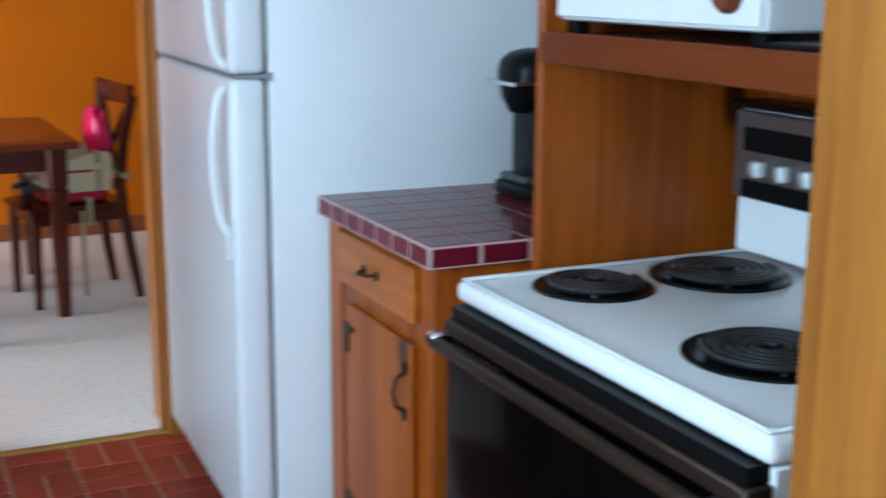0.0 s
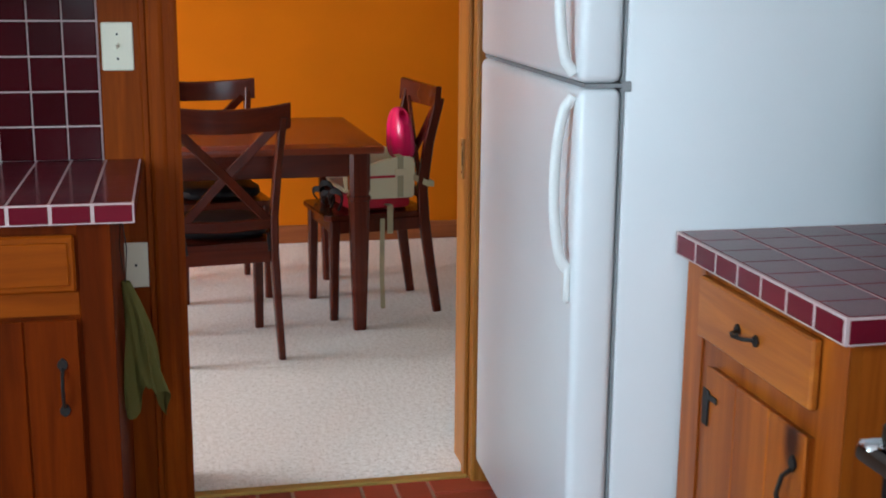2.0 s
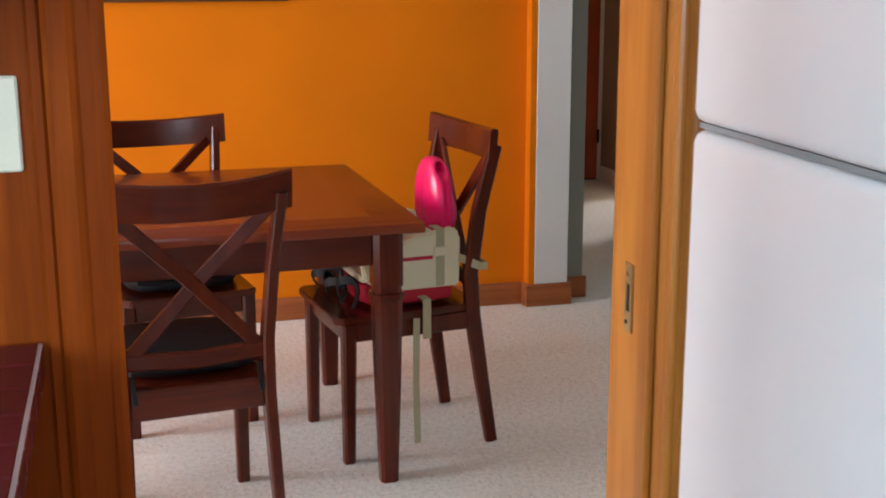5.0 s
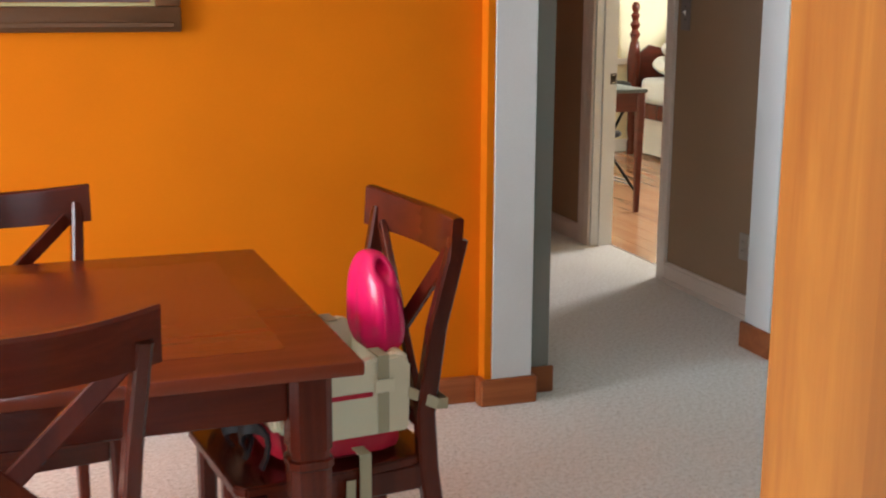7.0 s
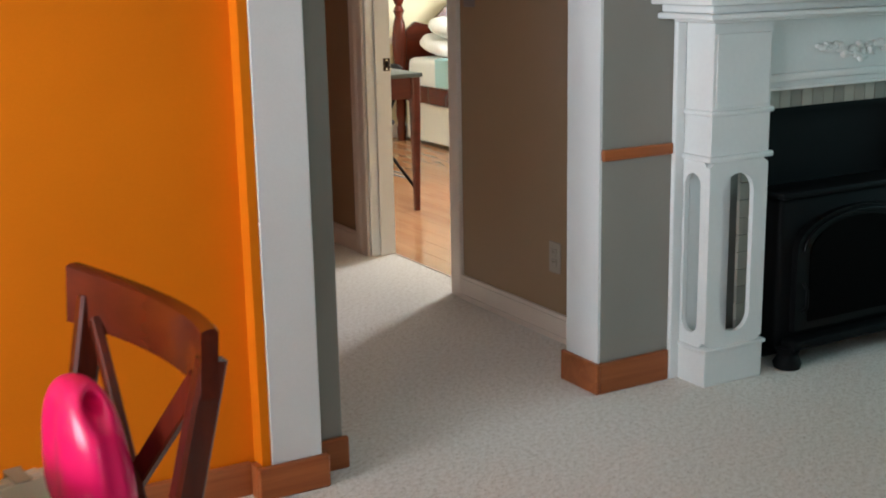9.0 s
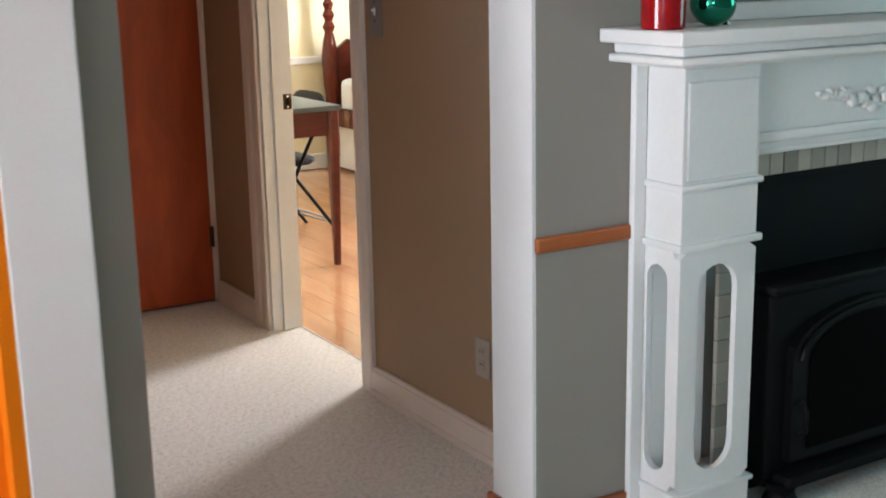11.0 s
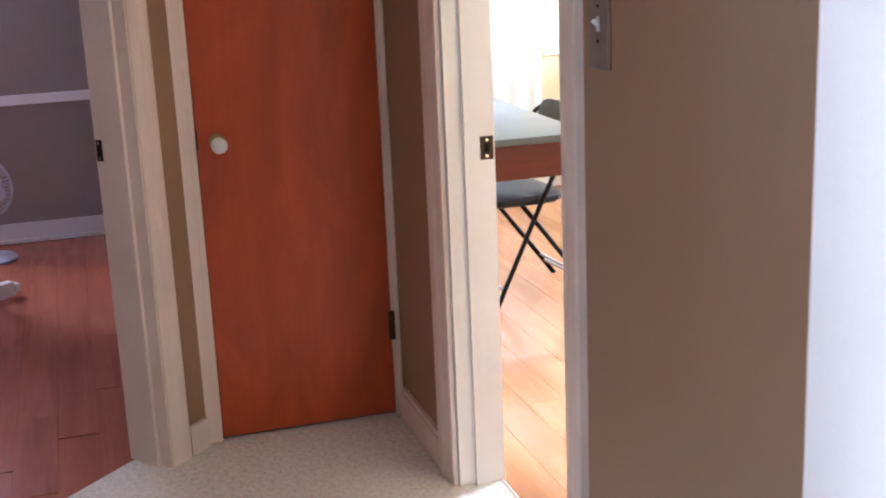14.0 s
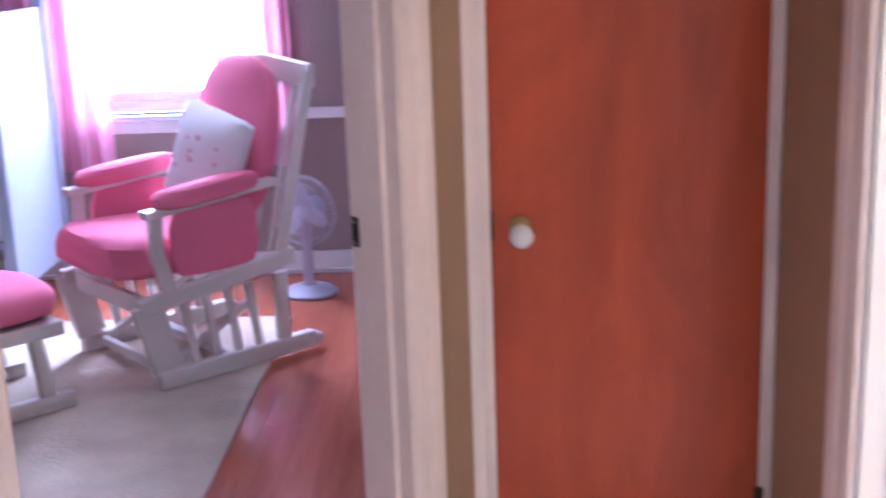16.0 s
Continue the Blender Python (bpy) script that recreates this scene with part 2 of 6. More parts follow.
M = dict(
    orange=paint("orange_wall_paint", (0.76, 0.195, 0.004), 0.75, 0.06, spec=0.08),
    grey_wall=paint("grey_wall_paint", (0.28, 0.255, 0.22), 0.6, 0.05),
    brown_wall=paint("brown_wall_paint", (0.36, 0.228, 0.130), 0.55, 0.05),
    cream_wall=paint("cream_wall_paint", (0.80, 0.72, 0.48), 0.6, 0.05),
    mauve_wall=paint("taupe_wall_paint", (0.32, 0.27, 0.24), 0.6, 0.05),
    white_wall=paint("off_white_wall_paint", (0.72, 0.715, 0.70), 0.6, 0.05),
    ceiling=paint("ceiling_paint", (0.82, 0.81, 0.78), 0.9, 0.03, 60, 0.001),
    cream_trim=paint("cream_gloss_trim", (0.82, 0.70, 0.61), 0.35, 0.06, 40, 0.0004),
    white_trim=paint("white_gloss_trim", (0.80, 0.79, 0.77), 0.3, 0.04, 40, 0.0003),
    mantel=paint("white_mantel_paint", (0.80, 0.80, 0.78), 0.35, 0.04, 60, 0.0004),
    enamel=paint("white_enamel", (0.80, 0.80, 0.79), 0.2, 0.03, 300, 0.0001),
    fridge=paint("white_textured_fridge_steel", (0.78, 0.79, 0.80), 0.32, 0.03, 500, 0.0005),
    plastic_white=paint("white_plastic", (0.80, 0.80, 0.78), 0.3, 0.03, 200, 0.0001),
    ivory=paint("ivory_plastic", (0.78, 0.72, 0.56), 0.35, 0.04, 200, 0.0001),
    cream_plastic=paint("cream_plastic", (0.80, 0.72, 0.50), 0.35, 0.05, 200, 0.0002),
    red_plastic=paint("red_plastic", (0.52, 0.012, 0.035), 0.35, 0.08, 200, 0.0002),
    pink_vinyl=paint("hot_pink_vinyl", (0.86, 0.012, 0.13), 0.22, 0.06, 60, 0.0004),
    strap=paint("tan_webbing", (0.46, 0.40, 0.25), 0.85, 0.1, 500, 0.001),
    black=paint("black_enamel", (0.005, 0.005, 0.0053), 0.33, 0.1, 200, 0.0001, spec=0.12),
    black_matte=paint("black_cast_iron", (0.004, 0.004, 0.0045), 0.6, 0.2, 120, 0.001, spec=0.12),
    coil=paint("black_burner_coil", (0.02, 0.02, 0.021), 0.45, 0.2, 200, 0.0003),
    dark_glass=paint("dark_oven_glass", (0.0025, 0.002, 0.002), 0.12, 0.05, 10, 0.0, spec=0.02),
    smoke=paint("smoked_plastic", (0.05, 0.05, 0.055), 0.15, 0.1, 10, 0.0),
    bronze=paint("bronze_handle_metal", (0.06, 0.038, 0.027), 0.45, 0.2, 120, 0.0004, metal=0.8),
    iron=paint("wrought_iron", (0.02, 0.017, 0.015), 0.5, 0.2, 150, 0.0008, metal=0.4),
    taupe_plastic=paint("taupe_plastic", (0.40, 0.335, 0.275), 0.4, 0.05, 200, 0.0001),
    pewter=paint("aged_pewter_plate", (0.30, 0.25, 0.22), 0.35, 0.15, 120, 0.0003, metal=0.7),
    chrome=paint("chrome", (0.75, 0.75, 0.76), 0.12, 0.04, 20, 0.0, metal=1.0),
    brass=paint("worn_brass", (0.42, 0.31, 0.14), 0.35, 0.15, 100, 0.0003, metal=0.9),
    gold_strip=paint("gold_threshold", (0.55, 0.37, 0.10), 0.35, 0.1, 60, 0.0003, metal=0.6),
    gold_frame=paint("bronze_gilt_frame", (0.13, 0.055, 0.02), 0.4, 0.25, 90, 0.0008, metal=0.2),
    gasket=paint("grey_rubber", (0.26, 0.265, 0.27), 0.7, 0.1, 200, 0.0002),
    steel_panel=paint("brushed_steel", (0.30, 0.30, 0.31), 0.3, 0.1, 200, 0.0002, metal=0.9),
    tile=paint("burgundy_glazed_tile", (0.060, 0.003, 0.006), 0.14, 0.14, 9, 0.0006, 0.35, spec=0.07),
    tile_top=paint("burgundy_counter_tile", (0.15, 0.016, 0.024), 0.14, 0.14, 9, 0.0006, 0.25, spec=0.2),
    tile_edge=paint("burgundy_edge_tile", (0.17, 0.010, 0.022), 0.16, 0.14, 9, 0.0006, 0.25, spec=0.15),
    grout=paint("pale_pink_grout", (0.54, 0.39, 0.37), 0.85, 0.12, 150, 0.0008),
    brick=paint("red_brick_floor_tile", (0.36, 0.054, 0.025), 0.38, 0.22, 28, 0.0014, 0.35),
    floor_grout=paint("floor_grout", (0.48, 0.30, 0.22), 0.8, 0.2, 100, 0.0008),
    stone=paint("grey_stone_tile", (0.47, 0.43, 0.36), 0.5, 0.2, 40, 0.001, 0.4),
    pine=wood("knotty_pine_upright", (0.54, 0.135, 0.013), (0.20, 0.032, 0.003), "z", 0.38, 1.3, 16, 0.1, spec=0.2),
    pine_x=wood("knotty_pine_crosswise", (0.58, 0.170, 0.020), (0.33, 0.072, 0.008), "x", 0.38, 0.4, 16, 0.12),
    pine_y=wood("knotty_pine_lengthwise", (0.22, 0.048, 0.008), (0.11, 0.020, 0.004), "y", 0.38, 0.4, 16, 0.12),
    # next three: the pine darkened in its colour for the dimmer left side
    pine_dark=wood("shade_darkened_pine", (0.22, 0.040, 0.008), (0.10, 0.017, 0.004), "z", 0.4, 0.3, 16, 0.15),
    pine_shade=wood("shaded_pine", (0.19, 0.026, 0.0015), (0.065, 0.008, 0.001), "z", 0.5, 0.8, 15, 0.0, spec=0.04),
    pine_shade_x=wood("shaded_pine_crosswise", (0.38, 0.076, 0.004), (0.21, 0.034, 0.002), "x", 0.45, 0.4, 15, 0.0, spec=0.06),
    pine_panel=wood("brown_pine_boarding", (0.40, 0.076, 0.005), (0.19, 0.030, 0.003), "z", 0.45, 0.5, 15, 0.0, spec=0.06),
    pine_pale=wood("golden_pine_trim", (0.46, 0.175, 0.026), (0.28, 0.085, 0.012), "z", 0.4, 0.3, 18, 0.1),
    base_oak=wood("oak_baseboard", (0.46, 0.140, 0.042), (0.28, 0.072, 0.020), "x", 0.35, 0.0, 22, 0.2),
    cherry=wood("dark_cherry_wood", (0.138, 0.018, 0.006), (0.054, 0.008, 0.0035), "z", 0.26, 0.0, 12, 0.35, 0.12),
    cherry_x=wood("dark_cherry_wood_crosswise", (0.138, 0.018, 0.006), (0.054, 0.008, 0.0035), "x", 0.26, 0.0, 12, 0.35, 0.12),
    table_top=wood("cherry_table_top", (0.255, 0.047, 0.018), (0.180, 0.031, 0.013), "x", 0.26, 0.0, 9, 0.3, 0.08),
    door_red=wood("red_mahogany_door", (0.60, 0.108, 0.032), (0.42, 0.062, 0.016), "z", 0.42, 0.0, 3.2, 0.15, 0.0, cloud=0.32),
    # office boards: base colour paled to carry the window's glare
    laminate=wood("warm_laminate", (0.58, 0.30, 0.155), (0.43, 0.195, 0.09), "y", 0.18, 0.0, 14, 0.6, 0.12),
    laminate_red=wood("reddish_laminate", (0.57, 0.185, 0.10), (0.37, 0.102, 0.056), "y", 0.22, 0.0, 14, 0.5, 0.14),
    desk_wood=wood("reddish_desk_wood", (0.12, 0.022, 0.013), (0.06, 0.011, 0.007), "x", 0.3, 0.0, 12, 0.2),
    carpet=carpet_material(),
    rug=paint("cream_shag_rug", (0.66, 0.57, 0.45), 0.95, 0.28, 60, 0.012, spec=0.1),
    pink_fabric=paint("bright_pink_cushion", (0.85, 0.22, 0.34), 0.8, 0.06, 260, 0.0008, spec=0.2),
    pillow_fabric=paint("white_pillow_cotton", (0.78, 0.75, 0.74), 0.85, 0.05, 260, 0.001, spec=0.2),
    glider_white=paint("cream_white_glider_paint", (0.72, 0.68, 0.62), 0.4, 0.05, 60, 0.0003),
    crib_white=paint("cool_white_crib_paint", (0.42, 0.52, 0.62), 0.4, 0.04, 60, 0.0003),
    curtain_pink=cloth("pink_curtain", (0.90, 0.52, 0.66), 0.45),
    curtain_white=cloth("white_sheer_curtain", (0.86, 0.88, 0.88), 0.55),
    olive=paint("olive_towel", (0.15, 0.13, 0.038), 0.95, 0.15, 300, 0.002, spec=0.1),
    fan_plastic=paint("lavender_white_plastic", (0.50, 0.51, 0.61), 0.35, 0.04, 100, 0.0001),
    bed_linen=paint("white_bed_linen", (0.80, 0.79, 0.76), 0.9, 0.04, 200, 0.001, spec=0.1),
    teal_blanket=paint("pale_teal_blanket", (0.38, 0.58, 0.60), 0.9, 0.1, 200, 0.002, spec=0.1),
    # window sheen on the desktop, put into an even grey base colour
    sheen_grey_top=paint("sheen_grey_desk_top", (0.075, 0.088, 0.093), 0.4, 0.04, 60, 0.0002),
    black_vinyl=paint("black_vinyl_pad", (0.012, 0.012, 0.014), 0.5, 0.1, 120, 0.0006, spec=0.2),
    knob_brown=paint("brown_control_knob", (0.16, 0.045, 0.02), 0.3, 0.1, 60, 0.0002),
    art=paint("muted_mauve_print", (0.17, 0.075, 0.07), 0.4, 0.4, 6, 0.0),
    art_pale=paint("pale_mauve_print", (0.48, 0.24, 0.25), 0.4, 0.3, 6, 0.0),
    red_glass=paint("red_mottled_glass", (0.42, 0.008, 0.012), 0.08, 0.5, 30, 0.0006),
    green_glass=paint("green_mirror_glass", (0.02, 0.24, 0.15), 0.06, 0.2, 10, 0.0, metal=0.9),
    crystal=glass_material("clear_crystal", (0.95, 0.96, 0.95), 0.12, 0.35),
    window_glass=glass_material("window_glass", (1, 1, 1), 0.0),
    leaf_pink=paint("faded_pink_print", (0.72, 0.46, 0.48), 0.85, 0.2, 100, 0.0005, spec=0.1),
    mirror=paint("mirror_glass", (0.82, 0.83, 0.83), 0.02, 0.0, 10, 0.0, metal=1.0),
)


# ---- mesh helpers ----
def box(bm, x0, x1, y0, y1, z0, z1, r=0.0, seg=1):
    """A box with eased edges, added to bm."""
    v = [bm.verts.new((x, y, z)) for x in (x0, x1) for y in (y0, y1) for z in (z0, z1)]
    faces = [bm.faces.new([v[i] for i in f]) for f in ((0, 1, 3, 2), (4, 6, 7, 5), (0, 4, 5, 1), (2, 3, 7, 6), (0, 2, 6, 4), (1, 5, 7, 3))]
    if r:
        edges = {e for f in faces for e in f.edges}
        bmesh.ops.bevel(bm, geom=list(edges), offset=r, segments=seg, profile=0.5, affect="EDGES")
    return bm


def boxed(x0, x1, y0, y1, z0, z1, r=0.0, seg=1):
    return box(bmesh.new(), min(x0, x1), max(x0, x1), min(y0, y1), max(y0, y1), min(z0, z1), max(z0, z1), r, seg)


def prism(points, z0, z1):
    """An upright block over a plan outline."""
    bm = bmesh.new()
    lo, hi = [bm.verts.new((x, y, z0)) for x, y in points], [bm.verts.new((x, y, z1)) for x, y in points]
    bm.faces.new(lo[::-1]), bm.faces.new(hi)
    for i in range(len(points)):
        j = (i + 1) % len(points)
        bm.faces.new((lo[i], lo[j], hi[j], hi[i]))
    bmesh.ops.recalc_face_normals(bm, faces=bm.faces)
    return bm


def lathe(profile, seg=32, axis="z", at=(0, 0, 0)):
    """A turned shape: profile rows of (radius, height)."""
    bm = bmesh.new()
    rings = []
    for r, h in profile:
        ring = []
        for k in range(seg):
            a = 2 * math.pi * k / seg
            p = {"z": (r * math.cos(a), r * math.sin(a), h), "y": (r * math.cos(a), h, r * math.sin(a)), "x": (h, r * math.cos(a), r * math.sin(a))}[axis]
            ring.append(bm.verts.new(Vector(p) + Vector(at)))
        rings.append(ring)
    for a, b in zip(rings, rings[1:]):
        for k in range(seg):
            bm.faces.new((a[k], a[(k + 1) % seg], b[(k + 1) % seg], b[k]))
    bm.faces.new(rings[0]), bm.faces.new(rings[-1])
    bmesh.ops.recalc_face_normals(bm, faces=bm.faces)
    return bm


def sweep(path, w, d, up=(0, 0, 1), round_seg=0, taper=None):
    """A bar along a path: w across, d along up; round_seg makes it round."""
    bm = bmesh.new()
    pts = [Vector(p) for p in path]
    rings = []
    for i, p in enumerate(pts):
        t = (pts[min(i + 1, len(pts) - 1)] - pts[max(i - 1, 0)]).normalized()
        s = t.cross(Vector(up))
        s = s.normalized() if s.length > 1e-4 else Vector((1, 0, 0))
        u = s.cross(t).normalized()
        k = taper[i] if taper else 1.0
        if round_seg:
            ring = [p + s * (w / 2 * k * math.cos(a)) + u * (d / 2 * k * math.sin(a)) for a in (2 * math.pi * j / round_seg for j in range(round_seg))]
        else:
            c, hw, hd = 0.18 * min(w, d) * k, w / 2 * k, d / 2 * k
            ring = [p + s * a + u * b for a, b in ((-hw + c, -hd), (hw - c, -hd), (hw, -hd + c), (hw, hd - c), (hw - c, hd), (-hw + c, hd), (-hw, hd - c), (-hw, -hd + c))]
        rings.append([bm.verts.new(q) for q in ring])
    n = len(rings[0])
    for a, b in zip(rings, rings[1:]):
        for k in range(n):
            bm.faces.new((a[k], a[(k + 1) % n], b[(k + 1) % n], b[k]))
    bm.faces.new(rings[0][::-1]), bm.faces.new(rings[-1])
    bmesh.ops.recalc_face_normals(bm, faces=bm.faces)
    return bm


def joined(*parts_):
    """Several bmeshes as one."""
    out = bmesh.new()
    for b in parts_:
        me = bpy.data.meshes.new("temp")
        b.to_mesh(me)
        out.from_mesh(me)
        b.free()
        bpy.data.meshes.remove(me)
    return out


def puff(sx, sy, sz, power=3.0, seg=24, wrinkle=0.0, seed=0.0):
    """A stuffed cushion: a rounded block."""
    bm = bmesh.new()
    bmesh.ops.create_uvsphere(bm, u_segments=seg, v_segments=seg // 2, radius=1)
    for v in bm.verts:
        c = v.co.copy()
        k = (abs(c.x) ** power + abs(c.y) ** power + abs(c.z) ** power) ** (1 / power)
        c /= max(k, 1e-6)
        d = wrinkle * noise.noise(c * 2.5 + Vector((seed, seed, 0)))
        v.co = Vector((c.x * sx, c.y * sy, c.z * sz)) * (1 + d)
    return bm


def mesh_object(name, bm, mat, smooth=False):
    me = bpy.data.meshes.new(name)
    bm.to_mesh(me)
    bm.free()
    me.materials.append(M[mat] if isinstance(mat, str) else mat)
    if smooth:
        me.polygons.foreach_set("use_smooth", [True] * len(me.polygons))
        me.set_sharp_from_angle(angle=radians(40))
    return new(name, me)


def thing(name, x=0, y=0, z=0, rz=0, label="", category="", group=""):
    """An empty at the base of a thing, to hold its parts."""
    e = new(name)
    e.empty_display_size = 0.05
    e.matrix_basis = pose(x, y, z, 0, 0, rz)
    return tagged(e, label, category, group)


def part(name, bm, mat, parent, label="", smooth=True, at=None):
    ob = mesh_object(name, bm, mat, smooth)
    ob.parent = parent
    if at is not None:
        ob.matrix_basis = at
    return tagged(ob, label) if label else ob


def setting(name, bm, mat, label, category):
    return tagged(mesh_object(name, bm, mat), label, category, kind="structure")


# ---- structure ----
H = 2.44


def slabs(*rows):
    bm = bmesh.new()
    for r in rows:
        box(bm, *r)
    return bm


# floors
setting("floor_carpet", joined(boxed(-3.6, 6.9, 3.70, 6.90, -0.1, 0), boxed(3.42, 6.9, 6.90, 7.013, -0.1, 0), prism([(1.75, 6.90), (3.42, 6.90), (3.42, 9.75), (2.52, 9.75), (1.75, 8.982)], -0.1, 0)), "carpet", "beige speckled cut-pile carpet through dining room and hall", "carpet")
setting("floor_kitchen_base", boxed(-1.9, 1.9, -2.1, 3.665, -0.1, -0.004), "floor_grout", "pale grout bed under the red kitchen floor tiles", "floor")
setting("floor_office", boxed(3.425, 6.9, 7.1, 12.9, -0.1, -0.003), "laminate", "warm brown wood-look laminate floor of the bedroom office", "floor")
setting("floor_nursery", prism([(-0.4, 8.9), (1.672, 8.908), (2.515, 9.752), (2.58, 9.8), (2.58, 12.9), (-0.4, 12.9)], -0.1, -0.003), "laminate_red", "reddish wood-look laminate floor of the nursery", "floor")
setting("ground", boxed(-400, 400, -400, 400, -0.35, -0.2), "floor_grout", "plain ground outside around the house", "ground")
setting("door_threshold_1", boxed(0.135, 0.935, 3.665, 3.70, -0.02, 0.006, 0.003), "gold_strip", "golden metal carpet strip in the kitchen doorway", "threshold")
setting("trim_hall_edge", boxed(3.42, 3.426, 8.36, 9.16, -0.02, 0.003), "cream_trim", "thin edge strip between carpet and laminate", "trim")

# ceilings
setting("ceiling_kitchen", boxed(-2.0, 2.0, -2.2, 3.72, H, H + 0.1), "ceiling", "plain white kitchen ceiling", "ceiling")
setting("ceiling_dining", boxed(-3.8, 7.1, 3.72, 7.02, H, H + 0.1), "ceiling", "plain white dining and living room ceiling", "ceiling")
setting("ceiling_rooms", boxed(-0.6, 7.1, 7.02, 13.0, H, H + 0.1), "ceiling", "plain white ceiling of hall and bedrooms", "ceiling")

# kitchen shell
setting("wall_kitchen_east", boxed(1.80, 1.92, -2.1, 3.65, 0, H), "white_wall", "off-white kitchen wall behind stove and fridge", "wall")
setting("wall_kitchen_west", slabs((-1.92, -1.80, -2.1, -0.05, 0, H), (-1.92, -1.80, 1.25, 3.65, 0, H), (-1.92, -1.80, -0.05, 1.25, 0, 1.0), (-1.92, -1.80, -0.05, 1.25, 2.1, H)), "white_wall", "off-white kitchen wall with a side window opening", "wall")
setting("wall_kitchen_south", slabs((-1.8, -0.55, -2.1, -1.98, 0, H), (1.15, 1.8, -2.1, -1.98, 0, H), (-0.55, 1.15, -2.1, -1.98, 0, 1.0), (-0.55, 1.15, -2.1, -1.98, 2.1, H)), "white_wall", "off-white kitchen wall with a window opening", "wall")
# wall between kitchen and dining room: pine on one side, painted on the other
setting("wall_kitchen_north", slabs((-1.9, -0.018, 3.645, 3.72, 0, H), (0.965, 1.8, 3.645, 3.72, 0, H), (0.10, 0.965, 3.645, 3.72, 2.06, H)), "white_wall", "off-white kitchen wall beside the doorway", "wall")
setting("wall_dining_south", slabs((-3.6, 0.115, 3.725, 3.85, 0, H), (0.957, 4.3, 3.725, 3.85, 0, H), (0.115, 0.957, 3.725, 3.85, 2.06, H), (4.3, 6.9, 3.725, 3.85, 0, H)), "grey_wall", "grey painted dining room wall with the kitchen doorway", "wall")
setting("wall_dining_west", slabs((-3.72, -3.6, 3.72, 4.1, 0, H), (-3.72, -3.6, 6.1, 7.0, 0, H), (-3.72, -3.6, 4.1, 6.1, 0, 0.25), (-3.72, -3.6, 4.1, 6.1, 2.2, H)), "orange", "orange dining room wall with a wide window opening", "wall")
setting("wall_living_east", slabs((6.9, 7.02, 3.72, 4.6, 0, H), (6.9, 7.02, 6.1, 7.05, 0, H), (6.9, 7.02, 4.6, 6.1, 0, 0.8), (6.9, 7.02, 4.6, 6.1, 2.1, H)), "grey_wall", "grey living room wall with a window opening", "wall")
setting("wall_dining_north", boxed(-3.6, 1.81, 6.89, 7.01, 0, H), "orange", "bright orange painted dining room wall", "wall")
setting("trim_orange_return", boxed(1.81, 1.836, 6.832, 7.01, 0, H), "orange", "orange painted edge of the wall end", "trim")
setting("wall_pilaster", boxed(1.836, 1.985, 6.83, 6.915, 0, H, 0.004), "white_wall", "off-white painted wall end beside the orange wall", "wall")
setting("wall_hall_west_end", boxed(1.836, 2.085, 6.918, 7.01, 0, H), "grey_wall", "grey edge of the wall at the hall opening", "wall")
setting("wall_fireplace", boxed(3.068, 6.9, 7.013, 7.10, 0, H), "grey_wall", "grey painted wall behind the fireplace", "wall")
setting("wall_hall_post", slabs((3.058, 3.40, 7.015, 7.19, 0, H)), "white_wall", "white painted wall end at the hall opening", "wall")

# hall and bedrooms
setting("wall_hall_east", slabs((3.30, 3.36, 7.19, 8.335, 0, H), (3.30, 3.36, 9.185, 9.745, 0, H), (3.30, 3.36, 8.335, 9.185, 2.06, H)), "brown_wall", "taupe brown hall wall with the office doorway", "wall")
setting("wall_office_west", slabs((3.362, 3.425, 7.10, 8.335, 0, H), (3.362, 3.425, 9.185, 12.75, 0, H), (3.362, 3.425, 8.335, 9.185, 2.06, H)), "cream_wall", "cream yellow office wall with the doorway", "wall")
setting("wall_office_south", boxed(3.425, 6.9, 7.10, 7.2, 0, H), "cream_wall", "plain cream office wall", "wall")
setting("wall_office_east", slabs((6.75, 6.87, 7.2, 9.8, 0, H), (6.75, 6.87, 11.1, 12.75, 0, H), (6.75, 6.87, 9.8, 11.1, 0, 0.85), (6.75, 6.87, 9.8, 11.1, 2.15, H)), "cream_wall", "cream office wall with a window opening", "wall")
setting("wall_office_north", slabs((3.425, 3.85, 12.75, 12.87, 0, H), (4.85, 6.87, 12.75, 12.87, 0, H), (3.85, 4.85, 12.75, 12.87, 0, 0.75), (3.85, 4.85, 12.75, 12.87, 2.25, H)), "cream_wall", "cream yellow office wall with a curtained window", "wall")
setting("wall_hall_west", boxed(1.63, 1.75, 7.01, 8.80, 0, H), "brown_wall", "taupe brown hall wall", "wall")
setting("wall_closet", slabs((2.60, 2.725, 9.745, 9.86, 0, H), (3.28, 3.36, 9.747, 9.86, 0, H), (2.725, 3.28, 9.745, 9.86, 2.02, H), (2.70, 3.30, 10.4, 10.5, 0, H)), "brown_wall", "taupe brown hall wall around the closet door", "wall")
setting("wall_nursery_east", boxed(2.58, 2.70, 9.86, 12.75, 0, H), "mauve_wall", "taupe nursery wall", "wall")
setting("wall_nursery_north", slabs((-0.4, 0.92, 12.75, 12.87, 0, H), (1.80, 2.70, 12.75, 12.87, 0, H), (0.92, 1.80, 12.75, 12.87, 0, 0.74), (0.92, 1.80, 12.75, 12.87, 2.05, H)), "mauve_wall", "taupe nursery wall with a bright window", "wall")
setting("wall_nursery_west", boxed(-0.52, -0.4, 8.8, 12.87, 0, H), "mauve_wall", "plain taupe nursery wall", "wall")
